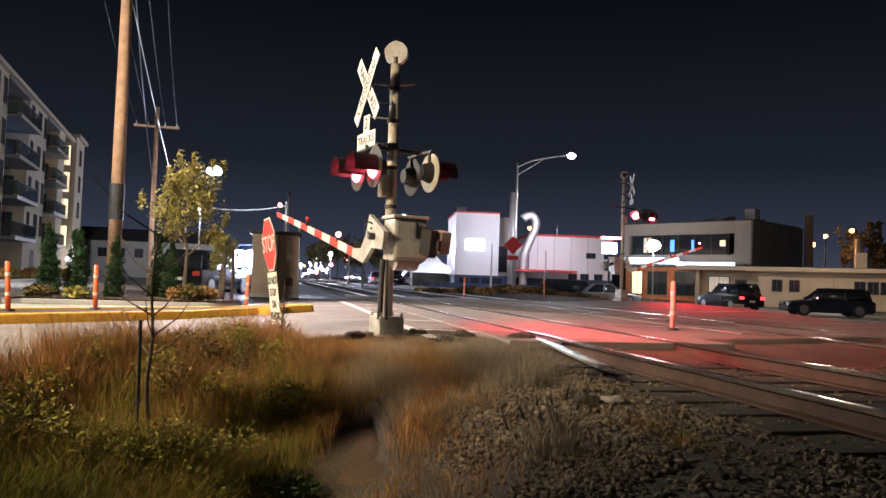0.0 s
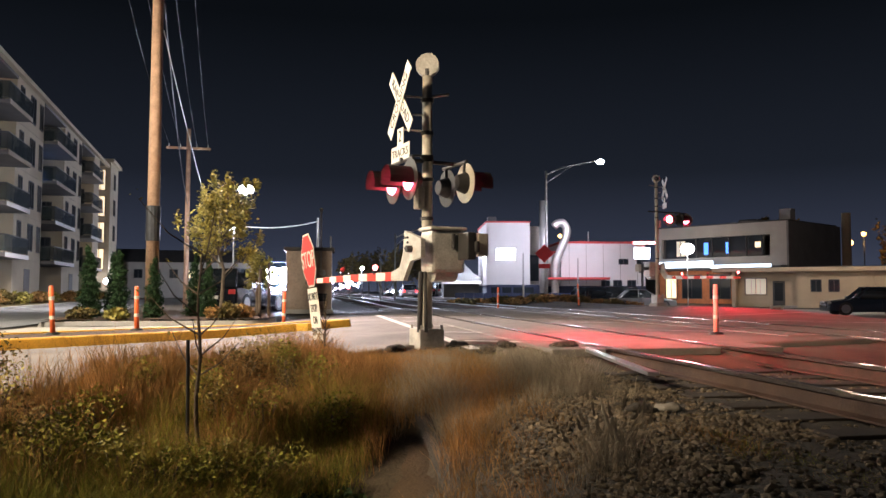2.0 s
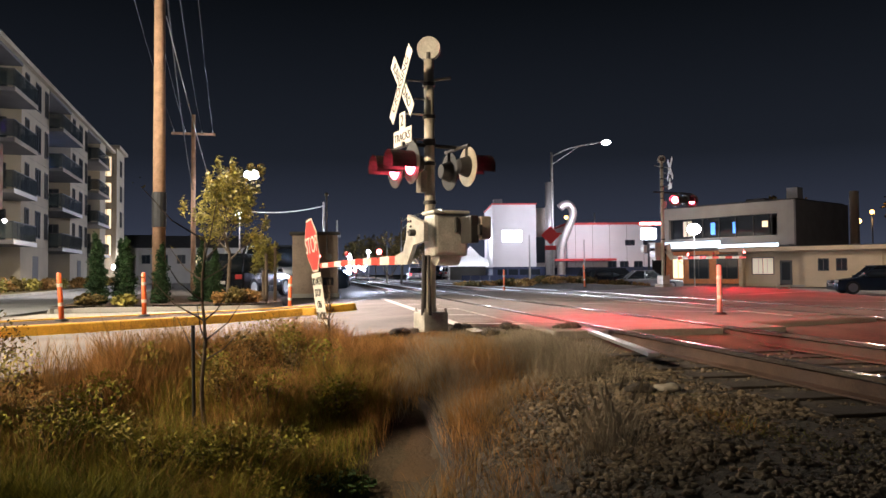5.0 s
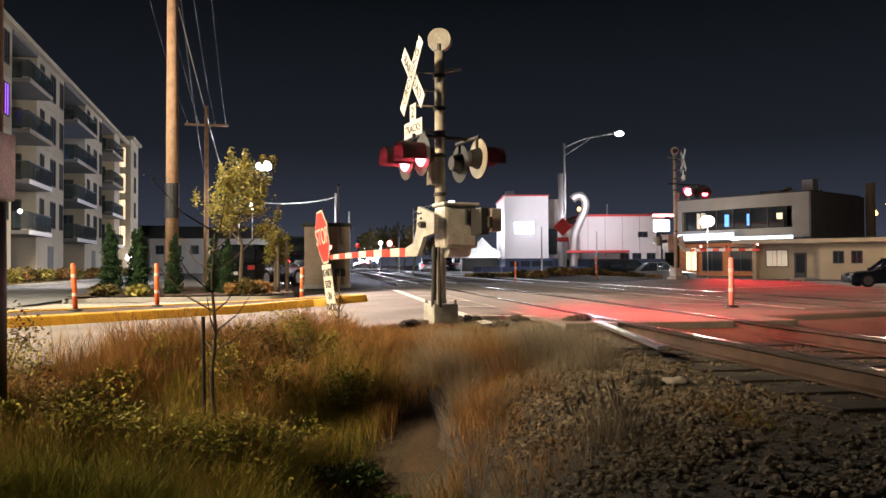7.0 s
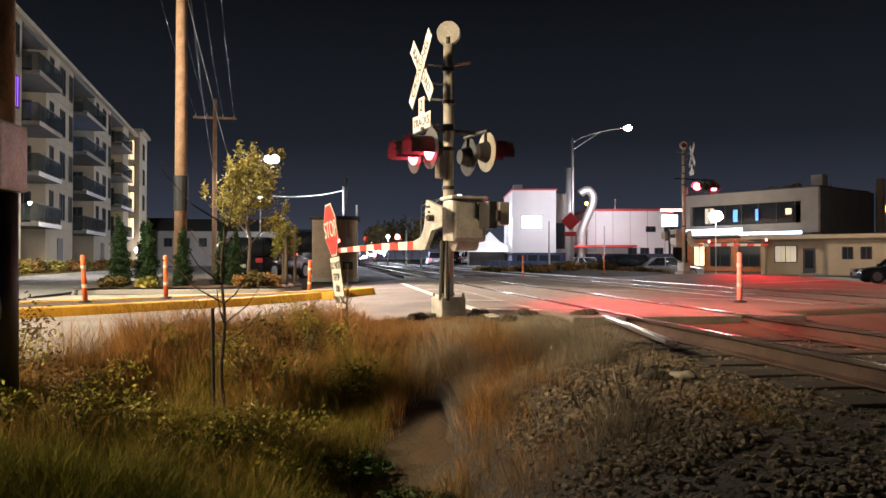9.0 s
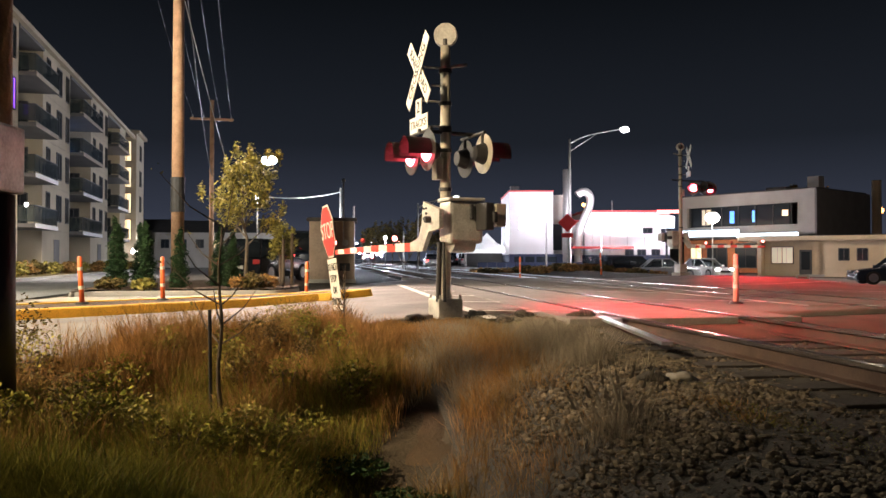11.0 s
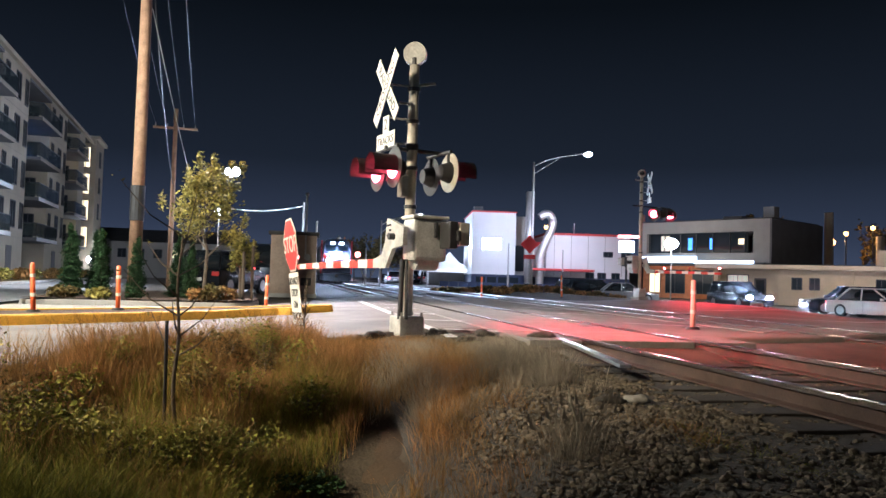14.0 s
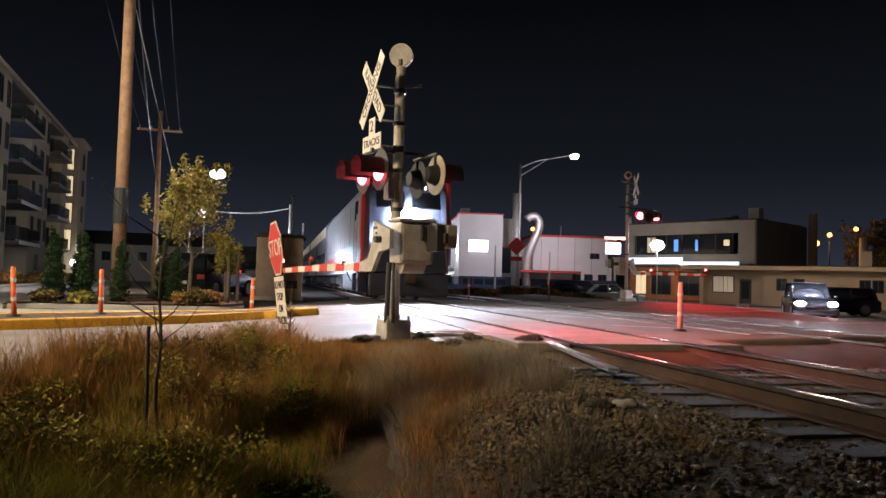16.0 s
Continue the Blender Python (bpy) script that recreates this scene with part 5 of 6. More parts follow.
for nm, lb, pt, L, W, H, suv, x, y, rz, tl in (
        ("sedan", "silver sedan standing beside the far signal", "car_silver", 4.6, 1.8, 1.42, False, 16.6, 56.0, -8, None),
        ("suv", "black vehicle standing behind the silver sedan", "car_black", 4.5, 1.85, 1.6, True, 15.2, 58.5, -10, "tail"),
        ("hatchback", "dark car standing on the far street", "car_black", 4.2, 1.8, 1.5, True, 13.2, 60.5, 105, "tail"),
        ("suv", "dark blue sport utility vehicle parked by the beige building", "car_blue", 4.6, 1.85, 1.55, True, 24.9, 41.5, 168, None),
        ("suv", "dark sport utility vehicle parked behind the planting bed", "car_black", 4.6, 1.9, 1.7, True, -7.3, 32.0, 75, None)):
    c = car(nm, lb, pt, L, W, H, suv, None, tl)
    c.matrix_basis = pose(x, y, gz(x, y), 0, 0, rz)
for k in range(7):
    x, y = -1.0 + 1.9 * k, 90 + 1.2 * (k % 3)
    c = car("car", "far parked car by the white tent", ("car_silver", "car_black", "car_white")[k % 3], 4.4, 1.8, 1.5, k % 2 == 0, None, "tail" if k in (0, 3) else None)
    c.matrix_basis = pose(x, y, gz(x, y), 0, 0, 95 + 4 * k)
    tagged(c, group="far parked cars")


def locomotive():
    s = thing("locomotive", "grey diesel passenger locomotive with dark nose and red edges", "locomotive")
    L, W, H = 20.0, 3.1, 4.45
    # body section drawn along x, with a raked nose
    sec = [(-W / 2, 1.0), (W / 2, 1.0), (W / 2, 3.7), (W / 2 - 0.35, 4.25), (W / 2 - 0.9, H), (-W / 2 + 0.9, H), (-W / 2 + 0.35, 4.25), (-W / 2, 3.7)]
    bm = prism(B(), sec, -L, -1.6, "x")
    body = part("body", bm, "train_grey", s, "ribbed grey body")
    bm = B()
    back = [bm.verts.new((-1.6, a, b)) for a, b in sec]
    front = [bm.verts.new((-0.05 - max(0, b - 2.4) * 0.42, a * 0.86, min(b, 4.3))) for a, b in sec]
    for i in range(8):
        j = (i + 1) % 8
        bm.faces.new((back[i], back[j], front[j], front[i]))
    bm.faces.new(front), bm.faces.new(back[::-1])
    bmesh.ops.recalc_face_normals(bm, faces=bm.faces)
    nose = part("nose", bm, "train_dark", s, "dark raked cab nose")
    for sy in (-1, 1):
        part("red_edge", box(B(), (-1.15, sy * 1.5, 2.6), (0.5, 0.14, 3.3), bevel=0.04), "train_red", nose, "red corner stripe")
        part("windshield", box(B(), (-0.46, sy * 0.62, 3.45), (0.06, 1.0, 0.62), m=Matrix.Rotation(radians(-22), 4, "Y"), bevel=0.02), "glass", nose)
        part("ditch_light", rod(B(), (-0.03, sy * 1.02, 2.2), (-0.01, sy * 1.02, 2.2), 0.12, seg=20), "train_beam", nose, "glaring ditch light")
        part("number_board", box(B(), (-0.62, sy * 0.42, 3.98), (0.12, 0.42, 0.22), bevel=0.02), "sign_lit", nose, "lit number board")
        # hoods added to block the strong beams from lighting the nose
        for cx, cy, cz, cr in ((0.0, sy * 1.02, 2.2, 0.135), (-0.1, sy * 0.23, 2.8, 0.225)):
            part("light_hood", rod(B(), (cx - 0.12, cy, cz), (cx + 0.24, cy, cz), cr, seg=20, caps=False), "black", nose, "short black hood added to shield the nose from the beams")
        part("headlight", rod(B(), (-0.14, sy * 0.23, 2.8), (-0.12, sy * 0.23, 2.8), 0.21, seg=24), "train_beam", nose, "glaring headlight")
        part("grab_rail", rod(B(), (-1.75, sy * 1.62, 1.3), (-1.75, sy * 1.62, 3.0), 0.025, seg=8), "galv", s)
        part("side_window", box(B(), (-2.6, sy * 1.56, 3.2), (0.9, 0.04, 0.7), bevel=0.02), "glass", body)
        part("cab_door", box(B(), (-3.7, sy * 1.56, 2.4), (0.75, 0.04, 2.1), bevel=0.02), "train_grey", body)
        part("sill", box(B(), (-10.6, sy * 1.54, 1.05), (18.2, 0.12, 0.25)), "train_dark", body)
        part("stripe", box(B(), (-11.5, sy * 1.553, 1.55), (16.5, 0.02, 0.3)), "train_red", body, "thin red side stripe")
        for k in range(12):
            part("louvre_panel", box(B(), (-5.6 - 1.15 * k, sy * 1.555, 2.75), (0.95, 0.05, 1.5), bevel=0.02), "train_grey", body)
        part("step", box(B(), (-1.9, sy * 1.4, 0.6), (0.6, 0.3, 0.7), bevel=0.03), "train_dark", s)
    part("pilot", box(B(), (-0.1, 0, 0.55), (0.35, 2.7, 0.75), bevel=0.06), "train_dark", s, "dark pilot plate")
    part("coupler", box(B(), (0.2, 0, 0.75), (0.6, 0.3, 0.3), bevel=0.05), "rail_web", s)
    part("anticlimber", box(B(), (-0.02, 0, 1.05), (0.3, 2.6, 0.14), bevel=0.03), "train_dark", s)
    part("horn", rod(B(), (-2.0, 0.3, H + 0.12), (-1.5, 0.3, H + 0.12), 0.05, 0.12, 10), "galv", s)
    for k in range(3):
        part("roof_fan", rod(B(), (-9 - 3 * k, 0, H - 0.05), (-9 - 3 * k, 0, H + 0.12), 0.7, seg=20), "dark_steel", s)
    trucks(s, (-4.2, -15.8))
    part("fuel_tank", box(B(), (-10, 0, 0.6), (5.0, 2.4, 0.8), bevel=0.12), "train_dark", s)
    return s


def trucks(s, xs):
    for cx in xs:
        t = part("truck", box(B(), (cx, 0, 0.62), (3.6, 2.3, 0.42), bevel=0.06), "dark_steel", s, "dark wheel truck")
        for dx in (-1.35, 1.35):
            for sy in (-1, 1):
                part("train_wheel", rod(B(), (cx + dx, sy * 0.7, 0.5), (cx + dx, sy * 0.82, 0.5), 0.5, seg=24), "rail_web", t)


def coach():
    s = thing("coach", "grey double-deck passenger coach with lit windows", "railway coach", group="coaches")
    L, W, H = 25.0, 3.05, 4.6
    sec = [(-W / 2, 0.9), (W / 2, 0.9), (W / 2, 3.9), (W / 2 - 0.4, 4.4), (W / 2 - 0.9, H), (-W / 2 + 0.9, H), (-W / 2 + 0.4, 4.4), (-W / 2, 3.9)]
    body = part("body", prism(B(), sec, -L, 0, "x"), "train_grey", s)
    for sy in (-1, 1):
        for k in range(11):
            for z in (2.0, 3.55):
                part("window", box(B(), (-2.4 - 2.05 * k, sy * 1.53, z), (1.3, 0.03, 0.62), bevel=0.01), "window_dim" if z > 3 else "glass", body)
        part("door", box(B(), (-12.0, sy * 1.535, 1.9), (1.2, 0.03, 1.9), bevel=0.01), "train_dark", body)
    trucks(s, (-3.5, -21.5))
    return s


engine = locomotive()
coaches = [coach()]
for k in range(3):
    coaches.append(copy_thing(coaches[0], pose(0, 0, 0)))

# ---- plants ----


def leaf_cloud(bm, c, radii, n, size, seed, shell=0.35):
    """Many small leaf blades scattered through an uneven ellipsoid."""
    rnd = random.Random(seed)
    for _ in range(n):
        v = Vector((rnd.gauss(0, 1), rnd.gauss(0, 1), rnd.gauss(0, 1))).normalized()
        rr = shell + (1 - shell) * rnd.random() ** 0.6
        lump = 0.78 + 0.4 * noise.noise(v * 1.9 + Vector((seed, 0, 0)))
        p = Vector(c) + Vector((v.x * radii[0], v.y * radii[1], v.z * radii[2])) * rr * lump
        a = Vector((rnd.uniform(-1, 1), rnd.uniform(-1, 1), rnd.uniform(-0.7, 0.7))).normalized()
        b = a.cross(Vector((rnd.uniform(-1, 1), rnd.uniform(-1, 1), rnd.uniform(-1, 1)))).normalized()
        s = size * rnd.uniform(0.6, 1.4)
        bm.faces.new([bm.verts.new(p + q) for q in (a * s, b * s * 0.42, -a * s, -b * s * 0.42)])
    return bm


def limbs(bm, base, h, r, n, spread, seed):
    rnd = random.Random(seed)
    pts = [Vector(base) + Vector((0.04 * rnd.uniform(-1, 1) * k, 0.04 * rnd.uniform(-1, 1) * k, h * k / 5)) for k in range(6)]
    for k in range(5):
        rod(bm, pts[k], pts[k + 1], r * (1 - 0.16 * k), r * (1 - 0.16 * (k + 1)), 9)
    tips = []
    for i in range(n):
        t = 0.35 + 0.6 * i / n
        k = min(4, int(t * 5))
        o = pts[k].lerp(pts[k + 1], t * 5 - k)
        ang = i * 2.4 + rnd.uniform(-0.4, 0.4)
        d = Vector((math.cos(ang), math.sin(ang), rnd.uniform(0.7, 1.3))).normalized() * spread * (1.1 - 0.5 * t)
        m = o + d * 0.55 + Vector((0, 0, 0.05))
        rod(bm, o, m, r * 0.42, r * 0.28, 6)
        rod(bm, m, o + d, r * 0.28, r * 0.1, 6)
        for q in range(2):
            e = m + Vector((rnd.uniform(-1, 1), rnd.uniform(-1, 1), rnd.uniform(0.2, 1))).normalized() * spread * 0.4
            rod(bm, m, e, r * 0.18, r * 0.07, 5)
        tips.append(o + d)
    return tips


def young_tree(x, y, z, h, label, seed, leaf="leaf", crown=(1.0, 0.95, 1.25), n=2600, size=0.075, crown_z=0.68):
    s = thing("tree", label, "tree", (x, y, z))
    bm = B()
    tips = limbs(bm, (0, 0, -0.1), h * 0.85, h * 0.016, 11, crown[0] * 1.05, seed)
    part("trunk", bm, "bark", s, "slender trunk with forked limbs")
    bm = B()
    leaf_cloud(bm, (0, 0, h * crown_z), crown, int(n * 0.3), size, seed)
    sr = random.Random(seed + 50)
    for k, t in enumerate(tips):
        q = crown[0]
        leaf_cloud(bm, t, (0.4 * q, 0.4 * q, 0.45 * q), int(n * 0.05), size, seed + k + 1, 0.0)
        for _ in range(2):
            o = t + Vector((sr.uniform(-0.45, 0.45), sr.uniform(-0.45, 0.45), sr.uniform(-0.1, 0.6))) * q
            leaf_cloud(bm, o, (0.17 * q, 0.17 * q, 0.36 * q), int(n * 0.018), size, seed + k + 30, 0.0)
    part("crown", bm, leaf, s, "thin autumn crown of small leaves")
    return s


young_tree(-5.25, 20.5, 0.3, 3.75, "young tree with yellow-green autumn leaves in the bed", 5, crown=(0.95, 0.9, 1.2), n=5200, size=0.05)
young_tree(-4.9, 23.5, 0.25, 1.9, "small yellow-green ornamental tree in the bed", 8, crown=(0.5, 0.5, 0.7), n=1500, size=0.05)
for k, (x, y, h) in enumerate(((-8.6, 20.2, 1.75), (-8.25, 21.0, 1.6), (-7.75, 20.1, 1.6), (-6.9, 20.2, 1.45), (-6.2, 21.4, 1.6), (-5.7, 20.9, 1.4), (-9.0, 21.4, 1.6))):
    s = thing("arborvitae", "narrow dark evergreen column shrub", "shrub", (x, y, road_z(x, y) + 0.12), 0, "evergreen columns")
    bm = B()
    for q in range(9):
        f = q / 8
        leaf_cloud(bm, (0.03 * math.sin(q * 2.1 + k), 0.03 * math.cos(q * 1.7 + k), 0.12 + (h - 0.1) * f), ((0.34 - 0.25 * f ** 1.6), (0.34 - 0.25 * f ** 1.6), 0.2), 800 - 60 * q, 0.03, 40 + 10 * k + q, 0.35)
    part("foliage", bm, "cedar", s)
    part("stem", rod(B(), (0, 0, -0.05), (0, 0, h * 0.7), 0.03, 0.01, 8), "bark", s)


def bush(x, y, z, r, h, material, label, seed, n=700, size=0.06, group="low bushes"):
    s = thing("bush", label, "bush", (x, y, z), 0, group)
    part("foliage", leaf_cloud(B(), (0, 0, h * 0.45), (r, r, h * 0.6), n, size, seed, 0.2), material, s)
    bm = B()
    for k in range(4):
        rod(bm, (0, 0, -0.05), (r * 0.4 * math.cos(k * 1.6), r * 0.4 * math.sin(k * 1.6), h * 0.5), 0.015, 0.006, 5)
    part("twig", bm, "bark", s)
    return s


for k, (x, y, r, h, m2) in enumerate(((-8.4, 19.4, 0.45, 0.4, "shrub"), (-7.6, 19.5, 0.4, 0.35, "leaf"), (-4.9, 19.9, 0.4, 0.5, "shrub"), (-4.6, 20.3, 0.35, 0.45, "grass"), (-5.3, 20.0, 0.3, 0.4, "grass"))):
    bush(x, y, road_z(x, y) + 0.1, r, h, m2, "small rounded bush on the mulch bed", 70 + k)
for k in range(16):
    bush(facade_x(34 + 2.6 * k, 1.7) + random.uniform(-0.4, 0.4), 34 + 2.6 * k, 0.12, 0.75, 0.8, ("shrub", "leaf", "grass")[k % 3], "low bush in the strip under the apartments", 90 + k, 420, 0.13)
for k in range(14):
    x, y = 2.0 + 0.95 * k + random.uniform(-0.5, 0.5), 44 + random.uniform(-2.5, 3) + 0.5 * k
    bush(x, y, ground_z(x, y), 0.9, 0.5, ("grass", "shrub")[k % 2], "scrubby dry bush beyond the second track", 120 + k, 420, 0.12)
for k in range(9):
    x, y = 44 + 7 * k, 100 + 5 * (k % 3)
    young_tree(x, y, 7.0 * math.exp(-((x - 68) / 40) ** 2) * ss(0, 45, y - 105) - 0.9, 10 + 2 * (k % 2), "dark far tree on the hill", 160 + k, "shrub", (3.2, 3.0, 3.4), 1100, 0.32)
for k in range(7):
    x, y = -10.5 + 2.4 * k, 120 + 9 * (k % 3)
    young_tree(x, y, 0.0, 6 + (k % 2) * 1.5, "dark far tree beside the tracks", 190 + k, "shrub", (2.4, 2.2, 2.2), 900, 0.26)


def tree_sapling():
    s = thing("sapling", "thin bare sapling with a few leaves in the grass", "sapling", (-1.74, 6.0, ground_z(-1.74, 6.0)))
    bm = B()
    rnd = random.Random(3)
    pts = [Vector((0.012 * math.sin(k * 1.3), 0.01 * math.cos(k), 0.155 * k - 0.05)) for k in range(12)]
    tube(bm, pts, [0.021 - 0.0013 * k for k in range(12)], 8)
    part("trunk", bm, "bark", s)
    leaves = B()
    for k in range(13):
        o = pts[5 + k // 2]
        a = k * 2.4
        ln = rnd.uniform(0.25, 0.55)
        m1 = o + Vector((math.cos(a) * ln * 0.5, math.sin(a) * ln * 0.5, ln * 0.3))
        e = m1 + Vector((math.cos(a) * ln * 0.45, math.sin(a) * ln * 0.4, ln * 0.5))
        t = B()
        rod(t, o, m1, 0.008, 0.005, 6)
        rod(t, m1, e, 0.005, 0.0025, 6)
        part("branch", t, "bark", s)
        leaf_cloud(leaves, e, (0.1, 0.1, 0.08), 3, 0.016, 300 + k, 0.0)
    part("leaves", leaves, "leaf", s)
    part("stake", rod(B(), (-0.06, -0.02, -0.1), (-0.075, -0.02, 1.0), 0.014, seg=8), "dark_steel", s, "thin metal stake")


tree_sapling()


def edge_dist(x, y):
    return min((x + 0.7) * 0.71 - (y - 9.55) * 0.71, 10.7 - y)


def blades(name, material, label, spots, h0, h1, width, lean, seed, seedhead=0.0):
    """One field of bent grass blades; spots is a list of (x, y, height factor)."""
    rnd = np.random.RandomState(seed)
    verts, faces = [], []
    for x, y, f in spots:
        h = rnd.uniform(h0, h1) * f * (1.0 + 0.3 * (1 - ss(-3.2, -1.8, x)) * ss(6.2, 7.2, y)) * (1 - 0.75 * ss(-1.5, -0.3, x) * ss(7.2, 8.9, y)) * (1 + 0.12 * (1 - ss(5.0, 5.5, y)) * (1 - ss(-1.1, -0.8, x))) * (0.7 + 0.7 * patch(x, y, 2.6, 61))
        a = rnd.uniform(0, 6.283)
        b = rnd.uniform(0, 6.283)
        l = lean * rnd.uniform(0.2, 1.0) * h
        w = width * rnd.uniform(0.6, 1.3)
        dx, dy = math.cos(a) * w, math.sin(a) * w
        lx, ly = math.cos(b) * l, math.sin(b) * l
        z = ground_z(x, y) - 0.03
        i = len(verts)
        verts += [(x - dx, y - dy, z), (x + dx, y + dy, z), (x + lx * 0.3 - dx * 0.8, y + ly * 0.3 - dy * 0.8, z + h * 0.55), (x + lx * 0.3 + dx * 0.8, y + ly * 0.3 + dy * 0.8, z + h * 0.55), (x + lx, y + ly, z + h)]
        faces += [(i, i + 1, i + 3, i + 2), (i + 2, i + 3, i + 4)]
        if rnd.rand() < seedhead:
            j = len(verts)
            s = 0.005 + 0.005 * rnd.rand()
            verts += [(x + lx * 0.85 - s, y + ly * 0.85, z + h * 0.9), (x + lx, y + ly + s, z + h * 0.93), (x + lx * 0.85 + s, y + ly * 0.85, z + h * 0.9), (x + lx * 1.12, y + ly * 1.12, z + h * 1.12)]
            faces += [(j, j + 1, j + 3), (j + 1, j + 2, j + 3), (j + 2, j, j + 3)]
    me = bpy.data.meshes.new(name)
    me.from_pydata(verts, [], faces)
    me.materials.append(M[material])
    return tagged(new(name, me), label, "grass", kind="stuff")


def scatter(n, x0, x1, y0, y1, keep, seed):
    rnd = random.Random(seed)
    out = []
    while len(out) < n:
        x, y = rnd.uniform(x0, x1), rnd.uniform(y0, y1)
        k = keep(x, y)
        if rnd.random() < k:
            out.append((x, y, 0.55 + 0.6 * k * rnd.random() ** 0.5))
    return out


def patch(x, y, s, o):
    return 0.5 + 0.9 * noise.noise((x * s, y * s, o))


def in_path(x, y):
    return math.exp(-(((x + 0.08 - 0.09 * (y - 6)) / 0.19) ** 2)) * (1 - ss(6.2, 6.8, y)) * ss(5.0, 5.6, y)


def ditch(x, y):
    """How far a spot lies in the bare ditch or the hollow beside the path."""
    return min(1.0, math.exp(-(((y - 5.75 + 0.1 * x) / 0.3) ** 2)) * (1 - ss(-1.2, -0.5, x)) + math.exp(-(((x + 0.48) / 0.4) ** 2) - ((y - 4.95) / 0.45) ** 2))


def dry_keep(x, y):
    e = edge_dist(x, y)
    return max(0, ss(0.05, 0.5, e) * (1 - ss(-0.2, 1.1, x - 0.12 * (9 - y))) * (0.25 + 0.75 * ss(3.9, 6.0, y + 0.2 * x)) * patch(x, y, 1.1, 3) * (1 - 0.35 * ss(-0.7, -0.2, x) * (1 - ss(6.6, 7.6, y))) * (1 - 0.95 * ditch(x, y)) - in_path(x, y))


def green_keep(x, y):
    e = edge_dist(x, y)
    return max(0, ss(0.5, 1.6, e) * (1 - ss(-1.1, -0.2, x)) * patch(x, y, 0.9, 11) * (1.15 - 0.8 * ss(6.4, 8.4, y)) * (1 - 0.95 * ditch(x, y)) - in_path(x, y))


def pale_keep(x, y):
    return max(0, (1 - ss(0.55, 1.15, abs(x - 0.62))) * ss(5.6, 6.4, y) * (1 - ss(9.4, 10.2, y)) * max(0.0, 1.9 * patch(x, y, 2.8, 21) - 0.6) - in_path(x, y))


blades("tall_dry_grass", "grass", "tall dry brown grass along the road edge", scatter(62000, -8, 1.0, 4.0, 9.6, dry_keep, 1), 0.14, 0.46, 0.0018, 0.8, 1)
blades("road_edge_grass", "grass", "tall golden grass standing along the road edge", scatter(24000, -6.5, -0.9, 3.2, 9.4, lambda x, y: ss(0.02, 0.12, edge_dist(x, y)) * (1 - ss(0.8, 1.3, edge_dist(x, y))) * (0.35 + 0.65 * patch(x, y, 1.0, 51)), 9), 0.26, 0.54, 0.0018, 0.6, 9)
blades("green_weeds", "green", "dense green weeds and low grass", scatter(78000, -5, 0.2, 3.6, 8.6, green_keep, 2), 0.1, 0.34, 0.002, 1.0, 2)
blades("pale_seed_grass", "pale", "pale feathery seed grass beside the signal", scatter(20000, -0.8, 1.9, 5.2, 10.0, pale_keep, 3), 0.14, 0.52, 0.0015, 0.9, 3)
blades("verge_tufts", "grass", "thin dry tufts among the stones", scatter(11000, 0.4, 4.2, 3.6, 10.2, lambda x, y: max(0, patch(x, y, 1.5, 31) - 0.35) * (1 - ss(-2.2, -1.4, off(x, y))), 4), 0.03, 0.16, 0.0016, 1.1, 4)
blades("verge_weeds", "green", "low olive weeds growing through the stones", scatter(44000, 0.3, 4.2, 3.4, 9.8, lambda x, y: max(0, patch(x, y, 1.1, 71) - 0.15) * (1 - ss(-2.0, -1.3, off(x, y))) * ss(0.3, 0.9, x), 14), 0.03, 0.12, 0.003, 1.3, 14)
blades("foreground_tuft", "pale", "pale dry grass tuft with seed heads close by", scatter(700, 0.6, 1.4, 3.9, 4.7, lambda x, y: math.exp(-((x - 0.98) / 0.17) ** 2 - ((y - 4.3) / 0.2) ** 2), 5), 0.2, 0.5, 0.002, 0.5, 5, 0.12)

# dark low plants in the ditch and hollow, standing in for the shade there
for k, (x, y, r) in enumerate(((-3.6, 6.0, 0.4), (-3.1, 5.9, 0.42), (-2.55, 5.85, 0.4), (-2.05, 5.75, 0.38), (-1.5, 5.8, 0.32), (-0.85, 5.75, 0.34), (-0.6, 5.45, 0.32), (-0.95, 5.3, 0.3), (-0.25, 5.15, 0.25), (-0.45, 4.75, 0.3), (-0.05, 4.65, 0.26), (-0.9, 4.8, 0.3))):
    bush(x, y, ground_z(x, y), r, 0.12, "cedar", "dark green low plant standing in for shade in the ditch", 440 + k, 700, 0.022, "ditch plants")
# weeds with broad leaves
for k, (x, y, r, h, m2) in enumerate(((-3.2, 5.9, 0.45, 0.5, "shrub"), (-3.9, 7.0, 0.45, 0.6, "shrub"), (-3.5, 6.4, 0.4, 0.65, "leaf"), (-2.6, 6.3, 0.35, 0.45, "green"), (-1.3, 5.4, 0.3, 0.35, "green"), (-1.0, 5.8, 0.35, 0.4, "green"), (-2.2, 5.2, 0.35, 0.3, "green"), (-2.9, 4.9, 0.4, 0.35, "green"), (-0.75, 6.3, 0.3, 0.42, "green"), (-1.7, 7.2, 0.35, 0.45, "shrub"))):
    bush(x, y, ground_z(x, y), r, h, m2, "leafy weed clump in the grass", 400 + k, 700, 0.019, "weed clumps")
wr = random.Random(77)
